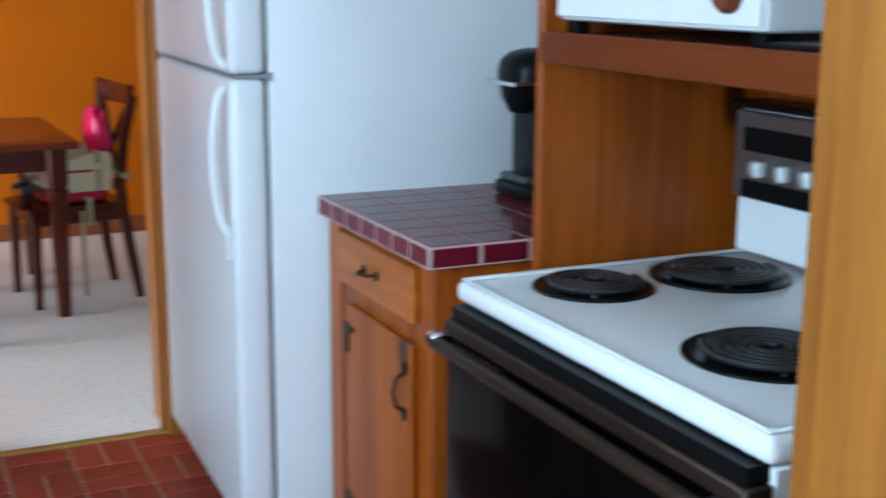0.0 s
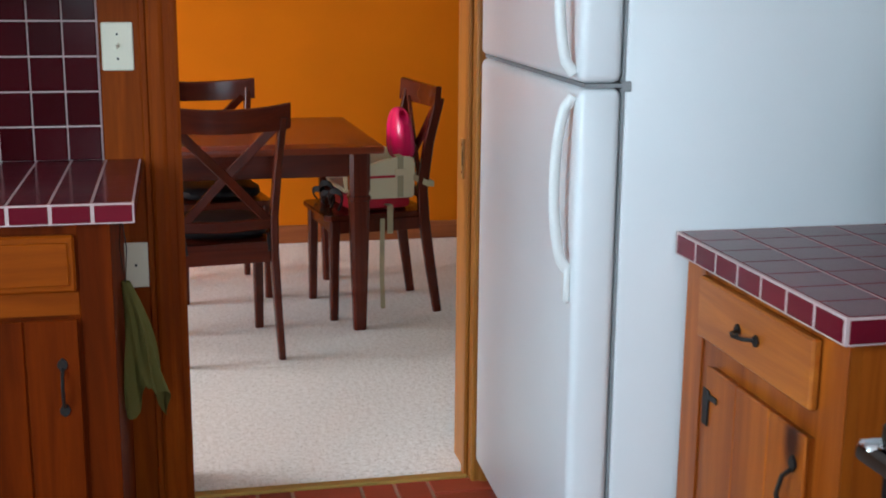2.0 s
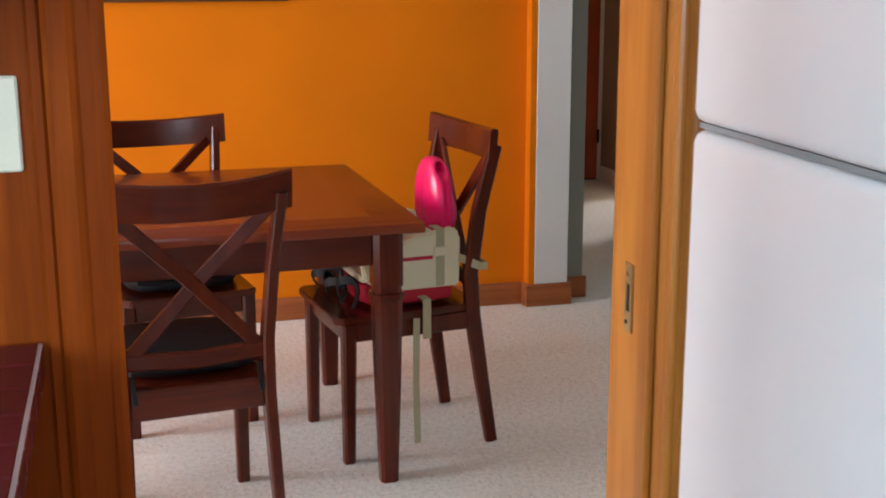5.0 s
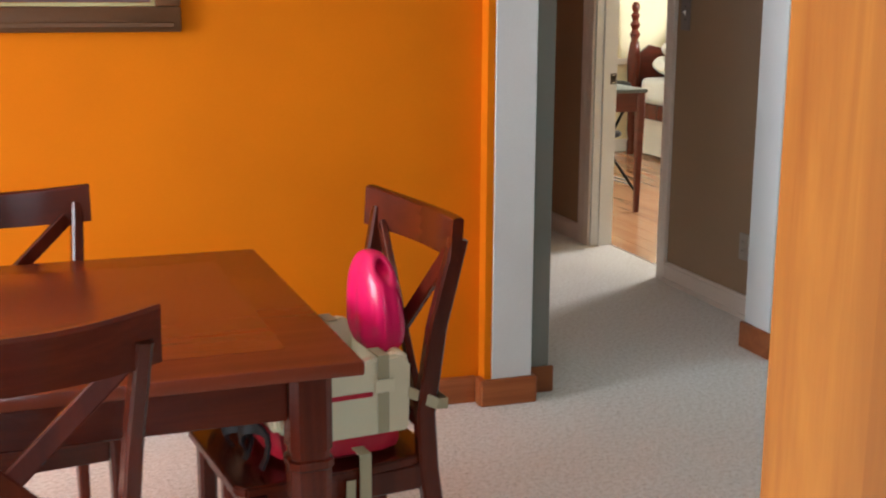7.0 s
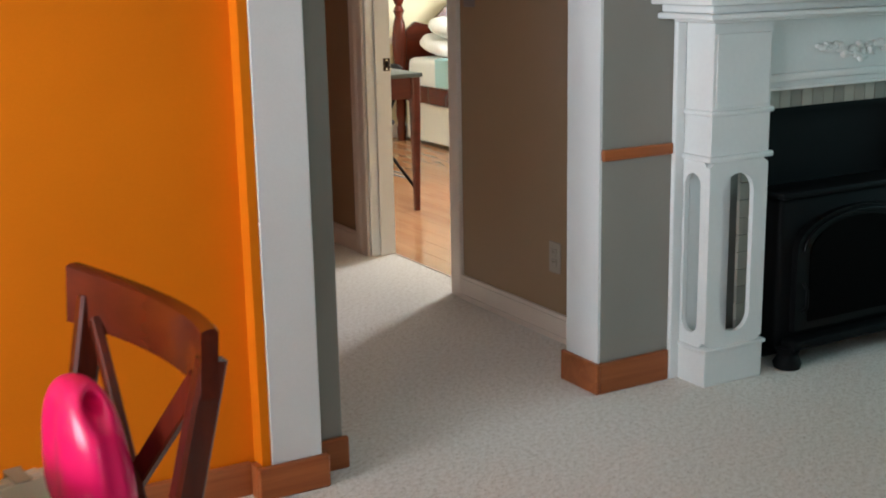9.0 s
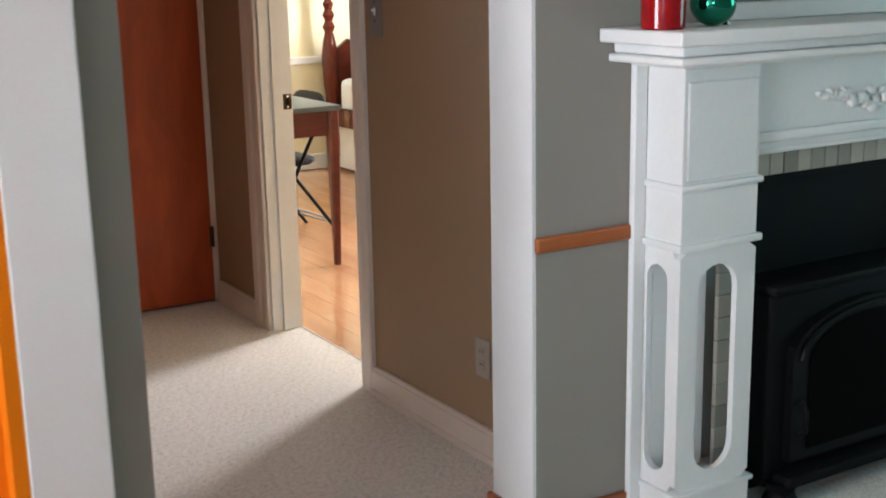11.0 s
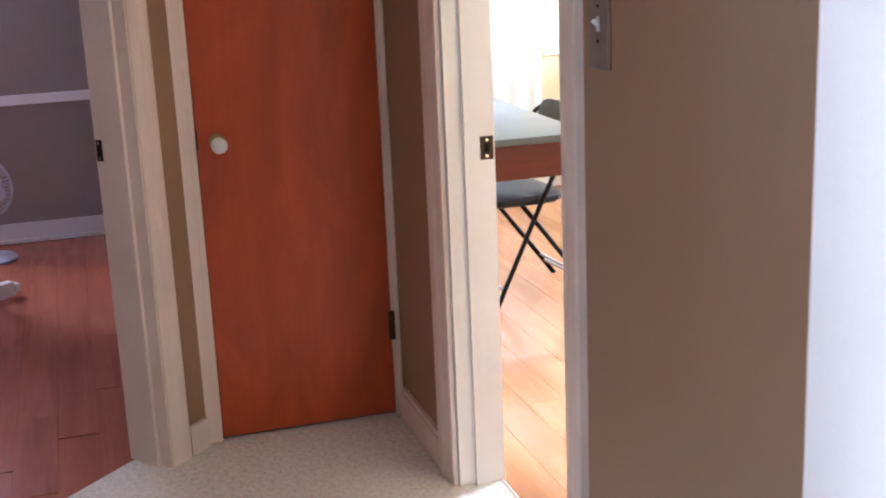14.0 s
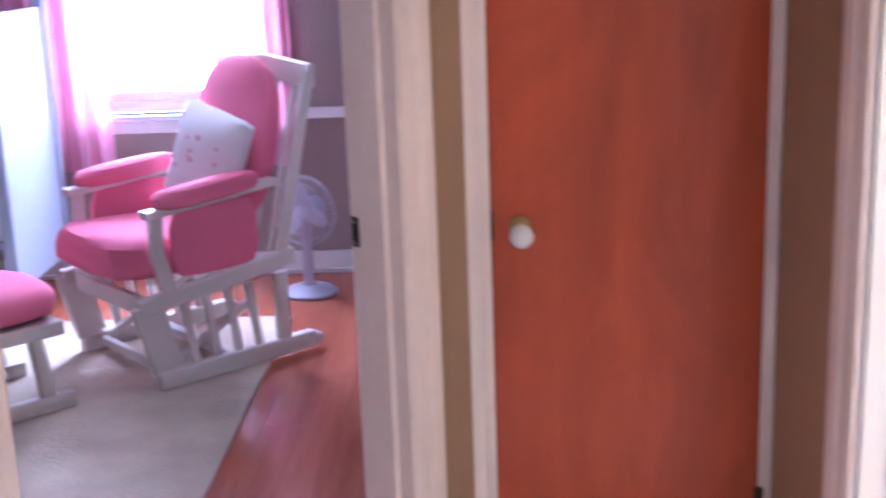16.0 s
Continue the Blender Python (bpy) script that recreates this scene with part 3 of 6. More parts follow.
setting("wall_nursery_south", boxed(-0.4, 1.63, 8.78, 8.90, 0, H), "mauve_wall", "plain taupe nursery wall", "wall")


def slant(s0, s1, d0, d1, z0, z1):
    """A block in the slanting wall: s along it (x + y), d across it (y - x)."""
    pts = [((s - d) / 2, (s + d) / 2) for s, d in ((s0, d0), (s1, d0), (s1, d1), (s0, d1))]
    return prism(pts, z0, z1)


setting("wall_hall_slant", joined(slant(10.40, 11.03, 7.04, 7.13, 0, H), slant(12.19, 12.42, 7.04, 7.13, 0, H), slant(11.03, 12.19, 7.04, 7.13, 2.06, H)), "brown_wall", "taupe brown slanting wall with the nursery doorway", "wall")
setting("wall_nursery_slant", joined(slant(10.40, 11.03, 7.133, 7.235, 0, H), slant(12.19, 12.42, 7.133, 7.235, 0, H), slant(11.03, 12.19, 7.133, 7.235, 2.06, H)), "mauve_wall", "taupe nursery side of the slanting wall", "wall")


# ---- trim ----
def casing_profile(width, depth):
    """Outline of a fluted casing: across, proud."""
    w, d = width, depth
    return [(0, 0), (0, d * 0.62), (w * 0.10, d * 0.76), (w * 0.22, d * 0.78), (w * 0.27, d * 0.70), (w * 0.46, d * 0.73), (w * 0.52, d * 0.88), (w * 0.62, d), (w * 0.9, d), (w, d * 0.85), (w, 0)]


def upright_casing(name, origin, along, out, width, depth, z1, mat, label, z0=0.0):
    """A moulded upright board: along and out are plan directions."""
    a, o = Vector(along).normalized(), Vector(out).normalized()
    pts = [(origin[0] + a.x * u + o.x * v, origin[1] + a.y * u + o.y * v) for u, v in casing_profile(width, depth)]
    return setting(name, prism(pts, z0, z1), mat, label, "door casing")


def strip(name, x0, x1, y0, y1, z0, z1, mat, label, category, r=0.004):
    return setting(name, boxed(x0, x1, y0, y1, z0, z1, r), mat, label, category)


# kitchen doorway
upright_casing("trim_door_left", (0.172, 3.645), (-1, 0), (0, -1), 0.075, 0.025, 2.10, "pine_panel", "brown pine casing of the kitchen doorway")
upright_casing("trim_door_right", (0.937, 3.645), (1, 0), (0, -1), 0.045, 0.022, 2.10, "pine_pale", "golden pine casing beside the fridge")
strip("trim_door_head", 0.098, 0.975, 3.622, 3.645, 2.065, 2.14, "pine_x", "pine head casing of the kitchen doorway", "door casing")
# left jamb and stop: their shade is in the darker pine colour
strip("trim_jamb_left", 0.115, 0.135, 3.646, 3.85, 0, 2.06, "pine_shade", "pine door jamb darkened for shade", "door jamb", 0.002)
strip("trim_jamb_left_stop", 0.135, 0.150, 3.69, 3.73, 0, 2.045, "pine_shade", "pine door stop darkened for shade", "door jamb", 0.003)
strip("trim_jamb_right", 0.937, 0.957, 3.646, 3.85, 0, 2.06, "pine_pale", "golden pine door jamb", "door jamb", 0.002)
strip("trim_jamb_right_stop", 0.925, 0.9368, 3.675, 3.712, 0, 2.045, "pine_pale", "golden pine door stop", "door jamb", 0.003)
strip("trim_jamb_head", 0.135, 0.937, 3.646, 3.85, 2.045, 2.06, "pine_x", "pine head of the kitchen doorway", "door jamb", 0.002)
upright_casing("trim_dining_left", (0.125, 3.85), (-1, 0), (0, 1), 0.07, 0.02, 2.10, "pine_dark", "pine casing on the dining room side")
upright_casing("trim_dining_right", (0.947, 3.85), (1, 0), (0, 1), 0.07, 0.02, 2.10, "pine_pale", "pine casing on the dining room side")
strip("trim_dining_head", 0.05, 1.0, 3.85, 3.87, 2.055, 2.13, "pine_x", "pine head casing on the dining room side", "door casing")


def strike_plate(name, m, w, h, mat, label):
    t = thing(name, label=label, category="strike plate")
    t.matrix_basis = m
    bm = bmesh.new()
    for x0, x1, z0, z1 in ((-w / 2, w / 2, h * 0.2, h / 2), (-w / 2, w / 2, -h / 2, -h * 0.2), (-w / 2, -w * 0.22, -h * 0.2, h * 0.2), (w * 0.22, w / 2, -h * 0.2, h * 0.2)):
        box(bm, x0, x1, -0.003, 0, z0, z1)
    part("plate", bm, mat, t, smooth=False)
    part("latch_hole", boxed(-w * 0.22, w * 0.22, -0.0012, 0.0, -h * 0.2, h * 0.2), "black_matte", t)
    for z in (h * 0.35, -h * 0.35):
        part("screw", lathe([(0.004, 0), (0.004, 0.0015), (0.002, 0.002)], 10, "y", (0, -0.0052, z)), "chrome", t)
    return t


strike_plate("strike_plate", pose(0.9365, 3.775, 0.90, 0, 0, -90), 0.028, 0.11, "brass", "worn brass strike plate let into the golden pine jamb")

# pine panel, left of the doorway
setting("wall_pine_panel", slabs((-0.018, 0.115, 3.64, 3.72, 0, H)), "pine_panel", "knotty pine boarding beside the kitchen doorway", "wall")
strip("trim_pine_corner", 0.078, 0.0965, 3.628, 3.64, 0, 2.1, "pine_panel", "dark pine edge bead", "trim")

# baseboards
strip("baseboard_orange", -3.6, 1.795, 6.873, 6.89, 0, 0.095, "base_oak", "oak baseboard under the orange wall", "baseboard")
setting("baseboard_pilaster", joined(boxed(1.793, 2.0, 6.812, 6.83, 0, 0.095, 0.004), boxed(1.793, 1.81, 6.83, 6.873, 0, 0.095), boxed(1.9855, 2.0, 6.83, 6.90, 0, 0.095)), "base_oak", "oak baseboard wrapped round the wall end", "baseboard")
strip("baseboard_hall_end", 2.0, 2.10, 6.90, 6.918, 0, 0.095, "base_oak", "oak baseboard at the hall opening", "baseboard")
setting("baseboard_post", joined(boxed(3.04, 3.058, 6.995, 7.20, 0, 0.105, 0.004), boxed(3.058, 3.344, 6.995, 7.013, 0, 0.105, 0.004)), "base_oak", "oak baseboard wrapped round the hall corner", "baseboard")
strip("trim_chair_rail_grey", 3.06, 3.344, 6.995, 7.012, 0.775, 0.812, "base_oak", "oak chair rail on the grey wall", "chair rail")
setting("baseboard_hall_east", joined(boxed(3.283, 3.30, 7.19, 8.283, 0, 0.085), boxed(3.276, 3.2825, 7.19, 8.283, 0, 0.02), boxed(3.288, 3.2995, 7.19, 8.283, 0.0851, 0.1)), "cream_trim", "cream painted hall baseboard with a shoe mould", "baseboard")
setting("baseboard_hall_far", joined(boxed(3.283, 3.30, 9.302, 9.70, 0, 0.085), boxed(3.288, 3.2995, 9.302, 9.70, 0.0851, 0.1)), "cream_trim", "cream painted hall baseboard", "baseboard")
setting("baseboard_slant", slant(12.285, 12.40, 7.018, 7.0395, 0, 0.09), "cream_trim", "short piece of cream baseboard beside the closet", "baseboard")
strip("baseboard_hall_west", 1.75, 1.767, 7.05, 8.75, 0, 0.09, "cream_trim", "cream hall baseboard", "baseboard")
setting("baseboard_nursery", joined(boxed(-0.4, 2.58, 12.733, 12.75, 0, 0.10), boxed(2.563, 2.58, 9.9, 12.733, 0, 0.10), boxed(-0.4, 2.563, 12.72, 12.733, 0, 0.02)), "white_trim", "white nursery baseboard", "baseboard")
strip("trim_nursery_rail_north", 1.86, 2.58, 12.728, 12.75, 0.705, 0.755, "white_trim", "white nursery chair rail", "chair rail")
strip("trim_nursery_rail_east", 2.558, 2.58, 9.9, 12.728, 0.705, 0.755, "white_trim", "white nursery chair rail", "chair rail")
strip("trim_office_rail", 4.98, 6.75, 12.728, 12.75, 0.755, 0.81, "white_trim", "white office chair rail", "chair rail")
strip("baseboard_office", 3.425, 6.75, 12.733, 12.75, 0, 0.11, "white_trim", "white office baseboard", "baseboard")

# office doorway
upright_casing("trim_office_far", (3.30, 9.175), (0, 1), (-1, 0), 0.124, 0.02, 2.14, "cream_trim", "cream fluted casing of the office doorway")
upright_casing("trim_office_near", (3.30, 8.365), (0, -1), (-1, 0), 0.085, 0.02, 2.14, "cream_trim", "cream fluted casing of the office doorway")
strip("trim_office_head", 3.28, 3.2995, 8.28, 9.28, 2.06, 2.14, "cream_trim", "cream head casing of the office doorway", "door casing")
setting("trim_office_jambs", joined(boxed(3.301, 3.43, 8.335, 8.36, 0, 2.06), boxed(3.301, 3.43, 9.16, 9.185, 0, 2.06), boxed(3.301, 3.43, 8.36, 9.16, 2.04, 2.06), boxed(3.345, 3.385, 8.36, 8.372, 0, 2.04), boxed(3.345, 3.385, 9.148, 9.16, 0, 2.04)), "white_trim", "white painted jambs and stops of the office doorway", "door jamb")
strike_plate("strike_plate", pose(3.408, 9.1595, 0.925, 0, 0, 0), 0.035, 0.06, "bronze", "dark bronze strike plate on the white office jamb")

# nursery doorway in the slanting wall
def slant_at(s, d):
    return ((s - d) / 2, (s + d) / 2)


k = 0.5 ** 0.5
setting("trim_nursery_jambs", joined(slant(12.165, 12.19, 7.03, 7.25, 0, 2.06), slant(11.03, 11.055, 7.03, 7.25, 0, 2.06), slant(11.055, 12.165, 7.03, 7.25, 2.04, 2.06), slant(12.149, 12.165, 7.09, 7.15, 0, 2.04), slant(12.156, 12.165, 7.15, 7.19, 0, 2.04)), "cream_trim", "cream painted jambs and stops of the nursery doorway", "door jamb")
upright_casing("trim_nursery_right", slant_at(12.172, 7.04), (k, k), (k, -k), 0.075, 0.018, 2.14, "cream_trim", "cream casing of the nursery doorway")
upright_casing("trim_nursery_left", slant_at(11.048, 7.04), (-k, -k), (k, -k), 0.075, 0.018, 2.14, "cream_trim", "cream casing of the nursery doorway")
upright_casing("trim_nursery_inside", slant_at(12.172, 7.235), (k, k), (-k, k), 0.06, 0.016, 2.14, "cream_trim", "cream casing on the nursery side")
px, py = slant_at(12.1645, 7.228)
strike_plate("strike_plate", pose(px, py, 0.92, 0, 0, -45), 0.02, 0.06, "bronze", "dark bronze strike plate on the cream nursery jamb")

# closet
upright_casing("trim_closet_left", (2.732, 9.745), (-1, 0), (0, -1), 0.075, 0.02, 2.08, "cream_trim", "cream fluted closet door casing")
upright_casing("trim_closet_right", (3.273, 9.745), (1, 0), (0, -1), 0.0265, 0.018, 2.08, "cream_trim", "narrow cream closet door casing")
strip("trim_closet_head", 2.657, 3.2995, 9.725, 9.7449, 2.015, 2.085, "cream_trim", "cream closet head casing", "door casing")


# ---- closet door ----
cd = tagged(thing("closet_door", 2.733, 9.73, 0.012, label="closed reddish mahogany slab closet door with a glass knob", category="door"))
part("leaf", boxed(0, 0.540, 0, 0.035, 0, 2.0, 0.002), "door_red", cd, smooth=False)
rose = part("rose_plate", lathe([(0.023, 0), (0.023, -0.004), (0.018, -0.009), (0.010, -0.012), (0.010, -0.045)], 24, "y", (0.058, 0, 0.900)), "brass", cd, "dark bronze rose and neck")
part("knob", lathe([(0.009, -0.040), (0.016, -0.044), (0.022, -0.053), (0.0245, -0.062), (0.022, -0.071), (0.014, -0.077), (0.004, -0.079)], 12, "y", (0.058, 0, 0.896)), "crystal", cd, "faceted clear glass knob", smooth=False)
for zz in (0.285, 1.72):
    hg = part("hinge", lathe([(0.007, -0.045), (0.007, 0.045)], 12, "z", (0.5425, -0.006, zz)), "bronze", cd, "dark bronze hinge")
    part("hinge_leaf", boxed(0.531, 0.5395, -0.0015, 0, zz - 0.045, zz + 0.045), "bronze", hg)
part("latch", boxed(-0.001, 0.004, -0.004, 0.0, 0.875, 0.935), "bronze", cd)


# ---- plates and switches ----
def wall_plate(name, m, w, h, mat, label, category, sockets=0, toggle=False, bevel=0.003):
    t = thing(name, label=label, category=category)
    t.matrix_basis = m
    part("cover_plate", boxed(-w / 2, w / 2, -0.006, 0, -h / 2, h / 2, bevel), mat, t, smooth=False)
    if toggle:
        part("toggle_slot", boxed(-0.006, 0.006, -0.0072, -0.006, -0.013, 0.013), "ivory" if mat == "ivory" else "white_trim", t)
        part("toggle", sweep([(0, -0.006, -0.002), (0, -0.016, 0.006)], 0.007, 0.008), "ivory" if mat == "ivory" else "white_trim", t)
        for z in (0.03, -0.03):
            part("screw", lathe([(0.003, -0.006), (0.003, -0.0075)], 8, "y", (0, 0, z)), "black_matte", t)
    for s in range(sockets):
        z = 0.02 if s == 0 else -0.02
        fc = part("socket", boxed(-0.016, 0.016, -0.0085, -0.006, z - 0.014, z + 0.014, 0.002), mat, t)
        for x in (-0.006, 0.006):
            part("slot", boxed(x - 0.001, x + 0.001, -0.0092, -0.0085, z - 0.002, z + 0.007), "black_matte", fc)
    return t


wall_plate("light_switch", pose(0.027, 3.638, 1.218), 0.076, 0.118, "ivory", "ivory toggle light switch on the pine boarding", "light switch", toggle=True)
wall_plate("outlet_plate", pose(0.047, 3.638, 0.665), 0.078, 0.118, "ivory", "ivory blank plate behind the hanging towel", "wall plate")
part("screw", lathe([(0.0035, -0.006), (0.0035, -0.0076)], 10, "y"), "black_matte", bpy.data.objects["outlet_plate"])
wall_plate("light_switch", pose(3.299, 8.20, 1.30, 0, 0, -90), 0.085, 0.16, "pewter", "shiny pewter switch plate on the brown hall wall", "light switch", toggle=True)
wall_plate("wall_outlet", pose(3.299, 7.60, 0.312, 0, 0, -90), 0.075, 0.12, "taupe_plastic", "taupe double outlet low on the brown hall wall", "outlet", sockets=2)


# ---- kitchen: tiled counters ----
def tile_mesh(name, w, d, h, mat, e=0.0025):
    me = bpy.data.meshes.new(name)
    bm = bmesh.new()
    v = [(x, y) for x, y in ((-w / 2, -d / 2), (w / 2, -d / 2), (w / 2, d / 2), (-w / 2, d / 2))]
    lo = [bm.verts.new((x, y, 0)) for x, y in v]
    hi = [bm.verts.new((x, y, h - e)) for x, y in v]
    tp = [bm.verts.new((x - math.copysign(e, x), y - math.copysign(e, y), h)) for x, y in v]
    for a, b in ((lo, hi), (hi, tp)):
        for i in range(4):
            bm.faces.new((a[i], a[(i + 1) % 4], b[(i + 1) % 4], b[i]))
    bm.faces.new(tp), bm.faces.new(lo[::-1])
    bm.to_mesh(me)
    bm.free()
    me.materials.append(M[mat])
    return me


TILE_LIST = []


def lay(parent, me, name, m):
    TILE_LIST.append((parent, me, name, m))


def edge_tiles(parent, me, a, b, z, out, n):
    """A row of edge tiles from a to b facing out."""
    for i in range(n):
        f = (i + 0.5) / n
        x, y = a[0] + (b[0] - a[0]) * f, a[1] + (b[1] - a[1]) * f
        rz = math.degrees(math.atan2(out[1], out[0])) + 90
        lay(parent, me, "edge_tile", pose(x, y, z, 90, 0, rz))


P = 0.0825
# counter beside the doorway
left_top = thing("tiled_worktop", 0, 0, 0.94, label="burgundy tiled worktop with pale grout beside the doorway", category="worktop")
part("grout_bed", boxed(-1.78, 0.0708, 3.0172, 3.63, -0.0435, -0.0012), "grout", left_top, smooth=False)
tm = tile_mesh("counter_tile", P - 0.005, 0.0858, 0.006, "tile_top", 0.0015)
nx, ny = 11, 7
for i in range(nx):
    for j in range(ny):
        lay(left_top, tm, "tile", pose(0.069 - P * (i + 0.5), 3.02 + 0.087 * (j + 0.5), -0.006))
part("worktop_rest", boxed(-1.78, 0.069 - P * nx - 0.003, 3.024, 3.63, -0.006, 0.0), "tile_top", left_top, smooth=False)
em = tile_mesh("edge_tile", P - 0.005, 0.038, 0.006, "tile_edge")
edge_tiles(left_top, em, (0.071, 3.022), (0.071 - P * 12, 3.022), -0.023, (0, -1), 12)
edge_tiles(left_top, em, (0.066, 3.022), (0.066, 3.022 + 0.087 * 7), -0.023, (1, 0), 7)

# counter between stove and fridge
right_top = thing("tiled_worktop", 0, 0, 0.917, label="burgundy tiled worktop with pale grout between stove and fridge", category="worktop")
part("grout_bed", boxed(1.1002, 1.795, 2.0322, 2.66, -0.0448, -0.0012), "grout", right_top, smooth=False)
tw = tile_mesh("counter_tile", 0.104, 0.0872, 0.006, "tile_top", 0.0015)
for i in range(6):
    for j in range(7):
        lay(right_top, tw, "tile", pose(1.103 + 0.1085 * (i + 0.5), 2.033 + 0.0885 * (j + 0.5), -0.006))
em2 = tile_mesh("edge_tile", 0.083, 0.039, 0.006, "tile_edge")
em3 = tile_mesh("edge_tile", 0.103, 0.039, 0.006, "tile_edge")
edge_tiles(right_top, em2, (1.105, 2.655), (1.105, 2.035), -0.024, (-1, 0), 7)
edge_tiles(right_top, em3, (1.103, 2.037), (1.103 + 0.1085 * 6, 2.037), -0.024, (0, -1), 6)

# splashback on the wall
splash = thing("tiled_splashback", 0, 3.645, 0, label="burgundy glazed wall tiles with white grout above the worktop", category="tiles")
part("grout_bed", boxed(-1.78, -0.0185, -0.012, -0.001, 0.942, 1.42), "grout", splash, smooth=False)
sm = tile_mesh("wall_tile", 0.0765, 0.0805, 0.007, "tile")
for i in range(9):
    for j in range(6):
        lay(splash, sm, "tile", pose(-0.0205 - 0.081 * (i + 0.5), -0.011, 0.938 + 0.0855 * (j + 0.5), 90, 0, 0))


# ---- kitchen cabinets ----
def pull(parent, m, length=0.09, label="black wrought-iron pull"):
    """A wrought-iron bow pull with spade ends, lengthwise along z, standing out along -y."""
    bow = sweep([(0, -0.004, -length * 0.34), (0, -0.020, -length * 0.25), (0, -0.028, 0), (0, -0.020, length * 0.25), (0, -0.004, length * 0.34)], 0.009, 0.007, up=(1, 0, 0), round_seg=8)
    ends = [bow]
    for s in (-1, 1):
        pl = prism([(-0.004, 0), (0.004, 0), (0.011, length * 0.10), (0.009, length * 0.17), (0, length * 0.24), (-0.009, length * 0.17), (-0.011, length * 0.10)], 0, 0.004)
        pl.transform(pose(0, -0.001, s * length * 0.30, 90, 0 if s > 0 else 180, 0))
        ends.append(pl)
    h = part("handle", joined(*ends), "iron", parent, label, at=m)
    return h


def strap_hinge(parent, m):
    t = part("hinge", joined(boxed(-0.012, 0.012, -0.004, 0, -0.035, 0.035, 0.001), boxed(0.012, 0.045, -0.0035, 0, 0.018, 0.03, 0.001)), "iron", parent, "black iron strap hinge", at=m)
    return t


def panel_front(parent, name, x0, x1, z0, z1, boards, mat, y=0.0):
    """A front of upright boards with a routed edge."""
    w = (x1 - x0) / boards
    d = part(name, boxed(x0 + 0.004, x1 - 0.004, y - 0.010, y, z0 + 0.004, z1 - 0.004), mat, parent, smooth=False)
    for i in range(boards):
        part("board", boxed(x0 + i * w + 0.0008, x0 + (i + 1) * w - 0.0008, y - 0.018, y - 0.0102, z0, z1, 0.0025), mat, d, smooth=False)
    return d


# left-hand cabinets: same pine, the weaker light there put into its colour
lc = thing("base_cabinet", -0.50, 3.05, 0, label="reddish knotty pine base cabinet, darkened for shade, beside the doorway", category="cabinet")
part("face_frame", boxed(0.0, 0.52, 0.0, 0.018, 0.10, 0.893), "pine_shade", lc, smooth=False)
part("side_panel", boxed(0.502, 0.52, 0.0185, 0.58, 0.0, 0.893), "pine_shade", lc, smooth=False)
part("side_panel", boxed(0.0, 0.018, 0.0185, 0.58, 0.0, 0.893), "pine_shade", lc, smooth=False)
part("plinth", boxed(0.0185, 0.5015, 0.05, 0.065, 0.0, 0.0995), "pine_shade", lc, smooth=False)
part("right_stile", boxed(0.452, 0.520, -0.004, 0.0, 0.10, 0.893, 0.0015), "pine_shade", lc, smooth=False)
part("top_rail", boxed(0.0, 0.4515, -0.003, 0.0, 0.70, 0.75, 0.001), "pine_shade_x", lc, smooth=False)
dr = part("drawer", joined(boxed(0.01, 0.448, -0.018, -0.0035, 0.752, 0.872, 0.005), boxed(0.022, 0.436, -0.022, -0.0182, 0.766, 0.858, 0.003)), "pine_shade_x", lc, smooth=False)
pull(dr, pose(0.228, -0.020, 0.80, 0, 90, 0), 0.10)
ld = panel_front(lc, "door", 0.01, 0.448, 0.12, 0.695, 4, "pine_shade", -0.004)
pull(ld, pose(0.412, -0.022, 0.55), 0.12)
for z in (0.60, 0.22):
    strap_hinge(ld, pose(0.02, -0.0225, z))
lc2 = thing("base_cabinet", -1.02, 3.05, 0, label="reddish knotty pine base cabinet, darkened for shade, with a boarded door", category="cabinet")
part("face_frame", boxed(0, 0.517, 0, 0.018, 0.10, 0.893), "pine_shade", lc2, smooth=False)
part("side_panel", boxed(0, 0.018, 0.0185, 0.58, 0, 0.893), "pine_shade", lc2, smooth=False)
ld2 = panel_front(lc2, "door", 0.03, 0.49, 0.12, 0.695, 4, "pine_shade", -0.004)
pull(ld2, pose(0.455, -0.022, 0.55), 0.12)
strap_hinge(ld2, pose(0.04, -0.0225, 0.60))
d2 = part("drawer", boxed(0.03, 0.49, -0.018, -0.0005, 0.752, 0.872, 0.005), "pine_shade_x", lc2, smooth=False)
pull(d2, pose(0.26, -0.018, 0.81, 0, 90, 0), 0.10)
uc = thing("wall_cabinet", -0.62, 3.32, 1.352, label="reddish knotty pine wall cabinet, darkened for shade, above the tiled worktop", category="cabinet")
part("bottom_panel", boxed(0.0, 0.59, 0.0, 0.325, 0.0, 0.018), "pine_shade", uc, smooth=False)
part("side_panel", boxed(0.572, 0.59, 0.0, 0.325, 0.0182, 0.80), "pine_shade", uc, smooth=False)
part("side_panel", boxed(0, 0.018, 0, 0.325, 0.0182, 0.80), "pine_shade", uc, smooth=False)
part("top_panel", boxed(0.0, 0.59, 0.0, 0.325, 0.802, 0.82), "pine_shade", uc, smooth=False)
part("back_panel", boxed(0.019, 0.571, 0.31, 0.325, 0.0182, 0.80), "pine_shade", uc, smooth=False)
for x in (0.02, 0.31):
    d = panel_front(uc, "door", x, x + 0.265, 0.01, 0.80, 3, "pine_shade", -0.0005)
    pull(d, pose(x + (0.24 if x < 0.2 else 0.03), -0.019, 0.13), 0.10)

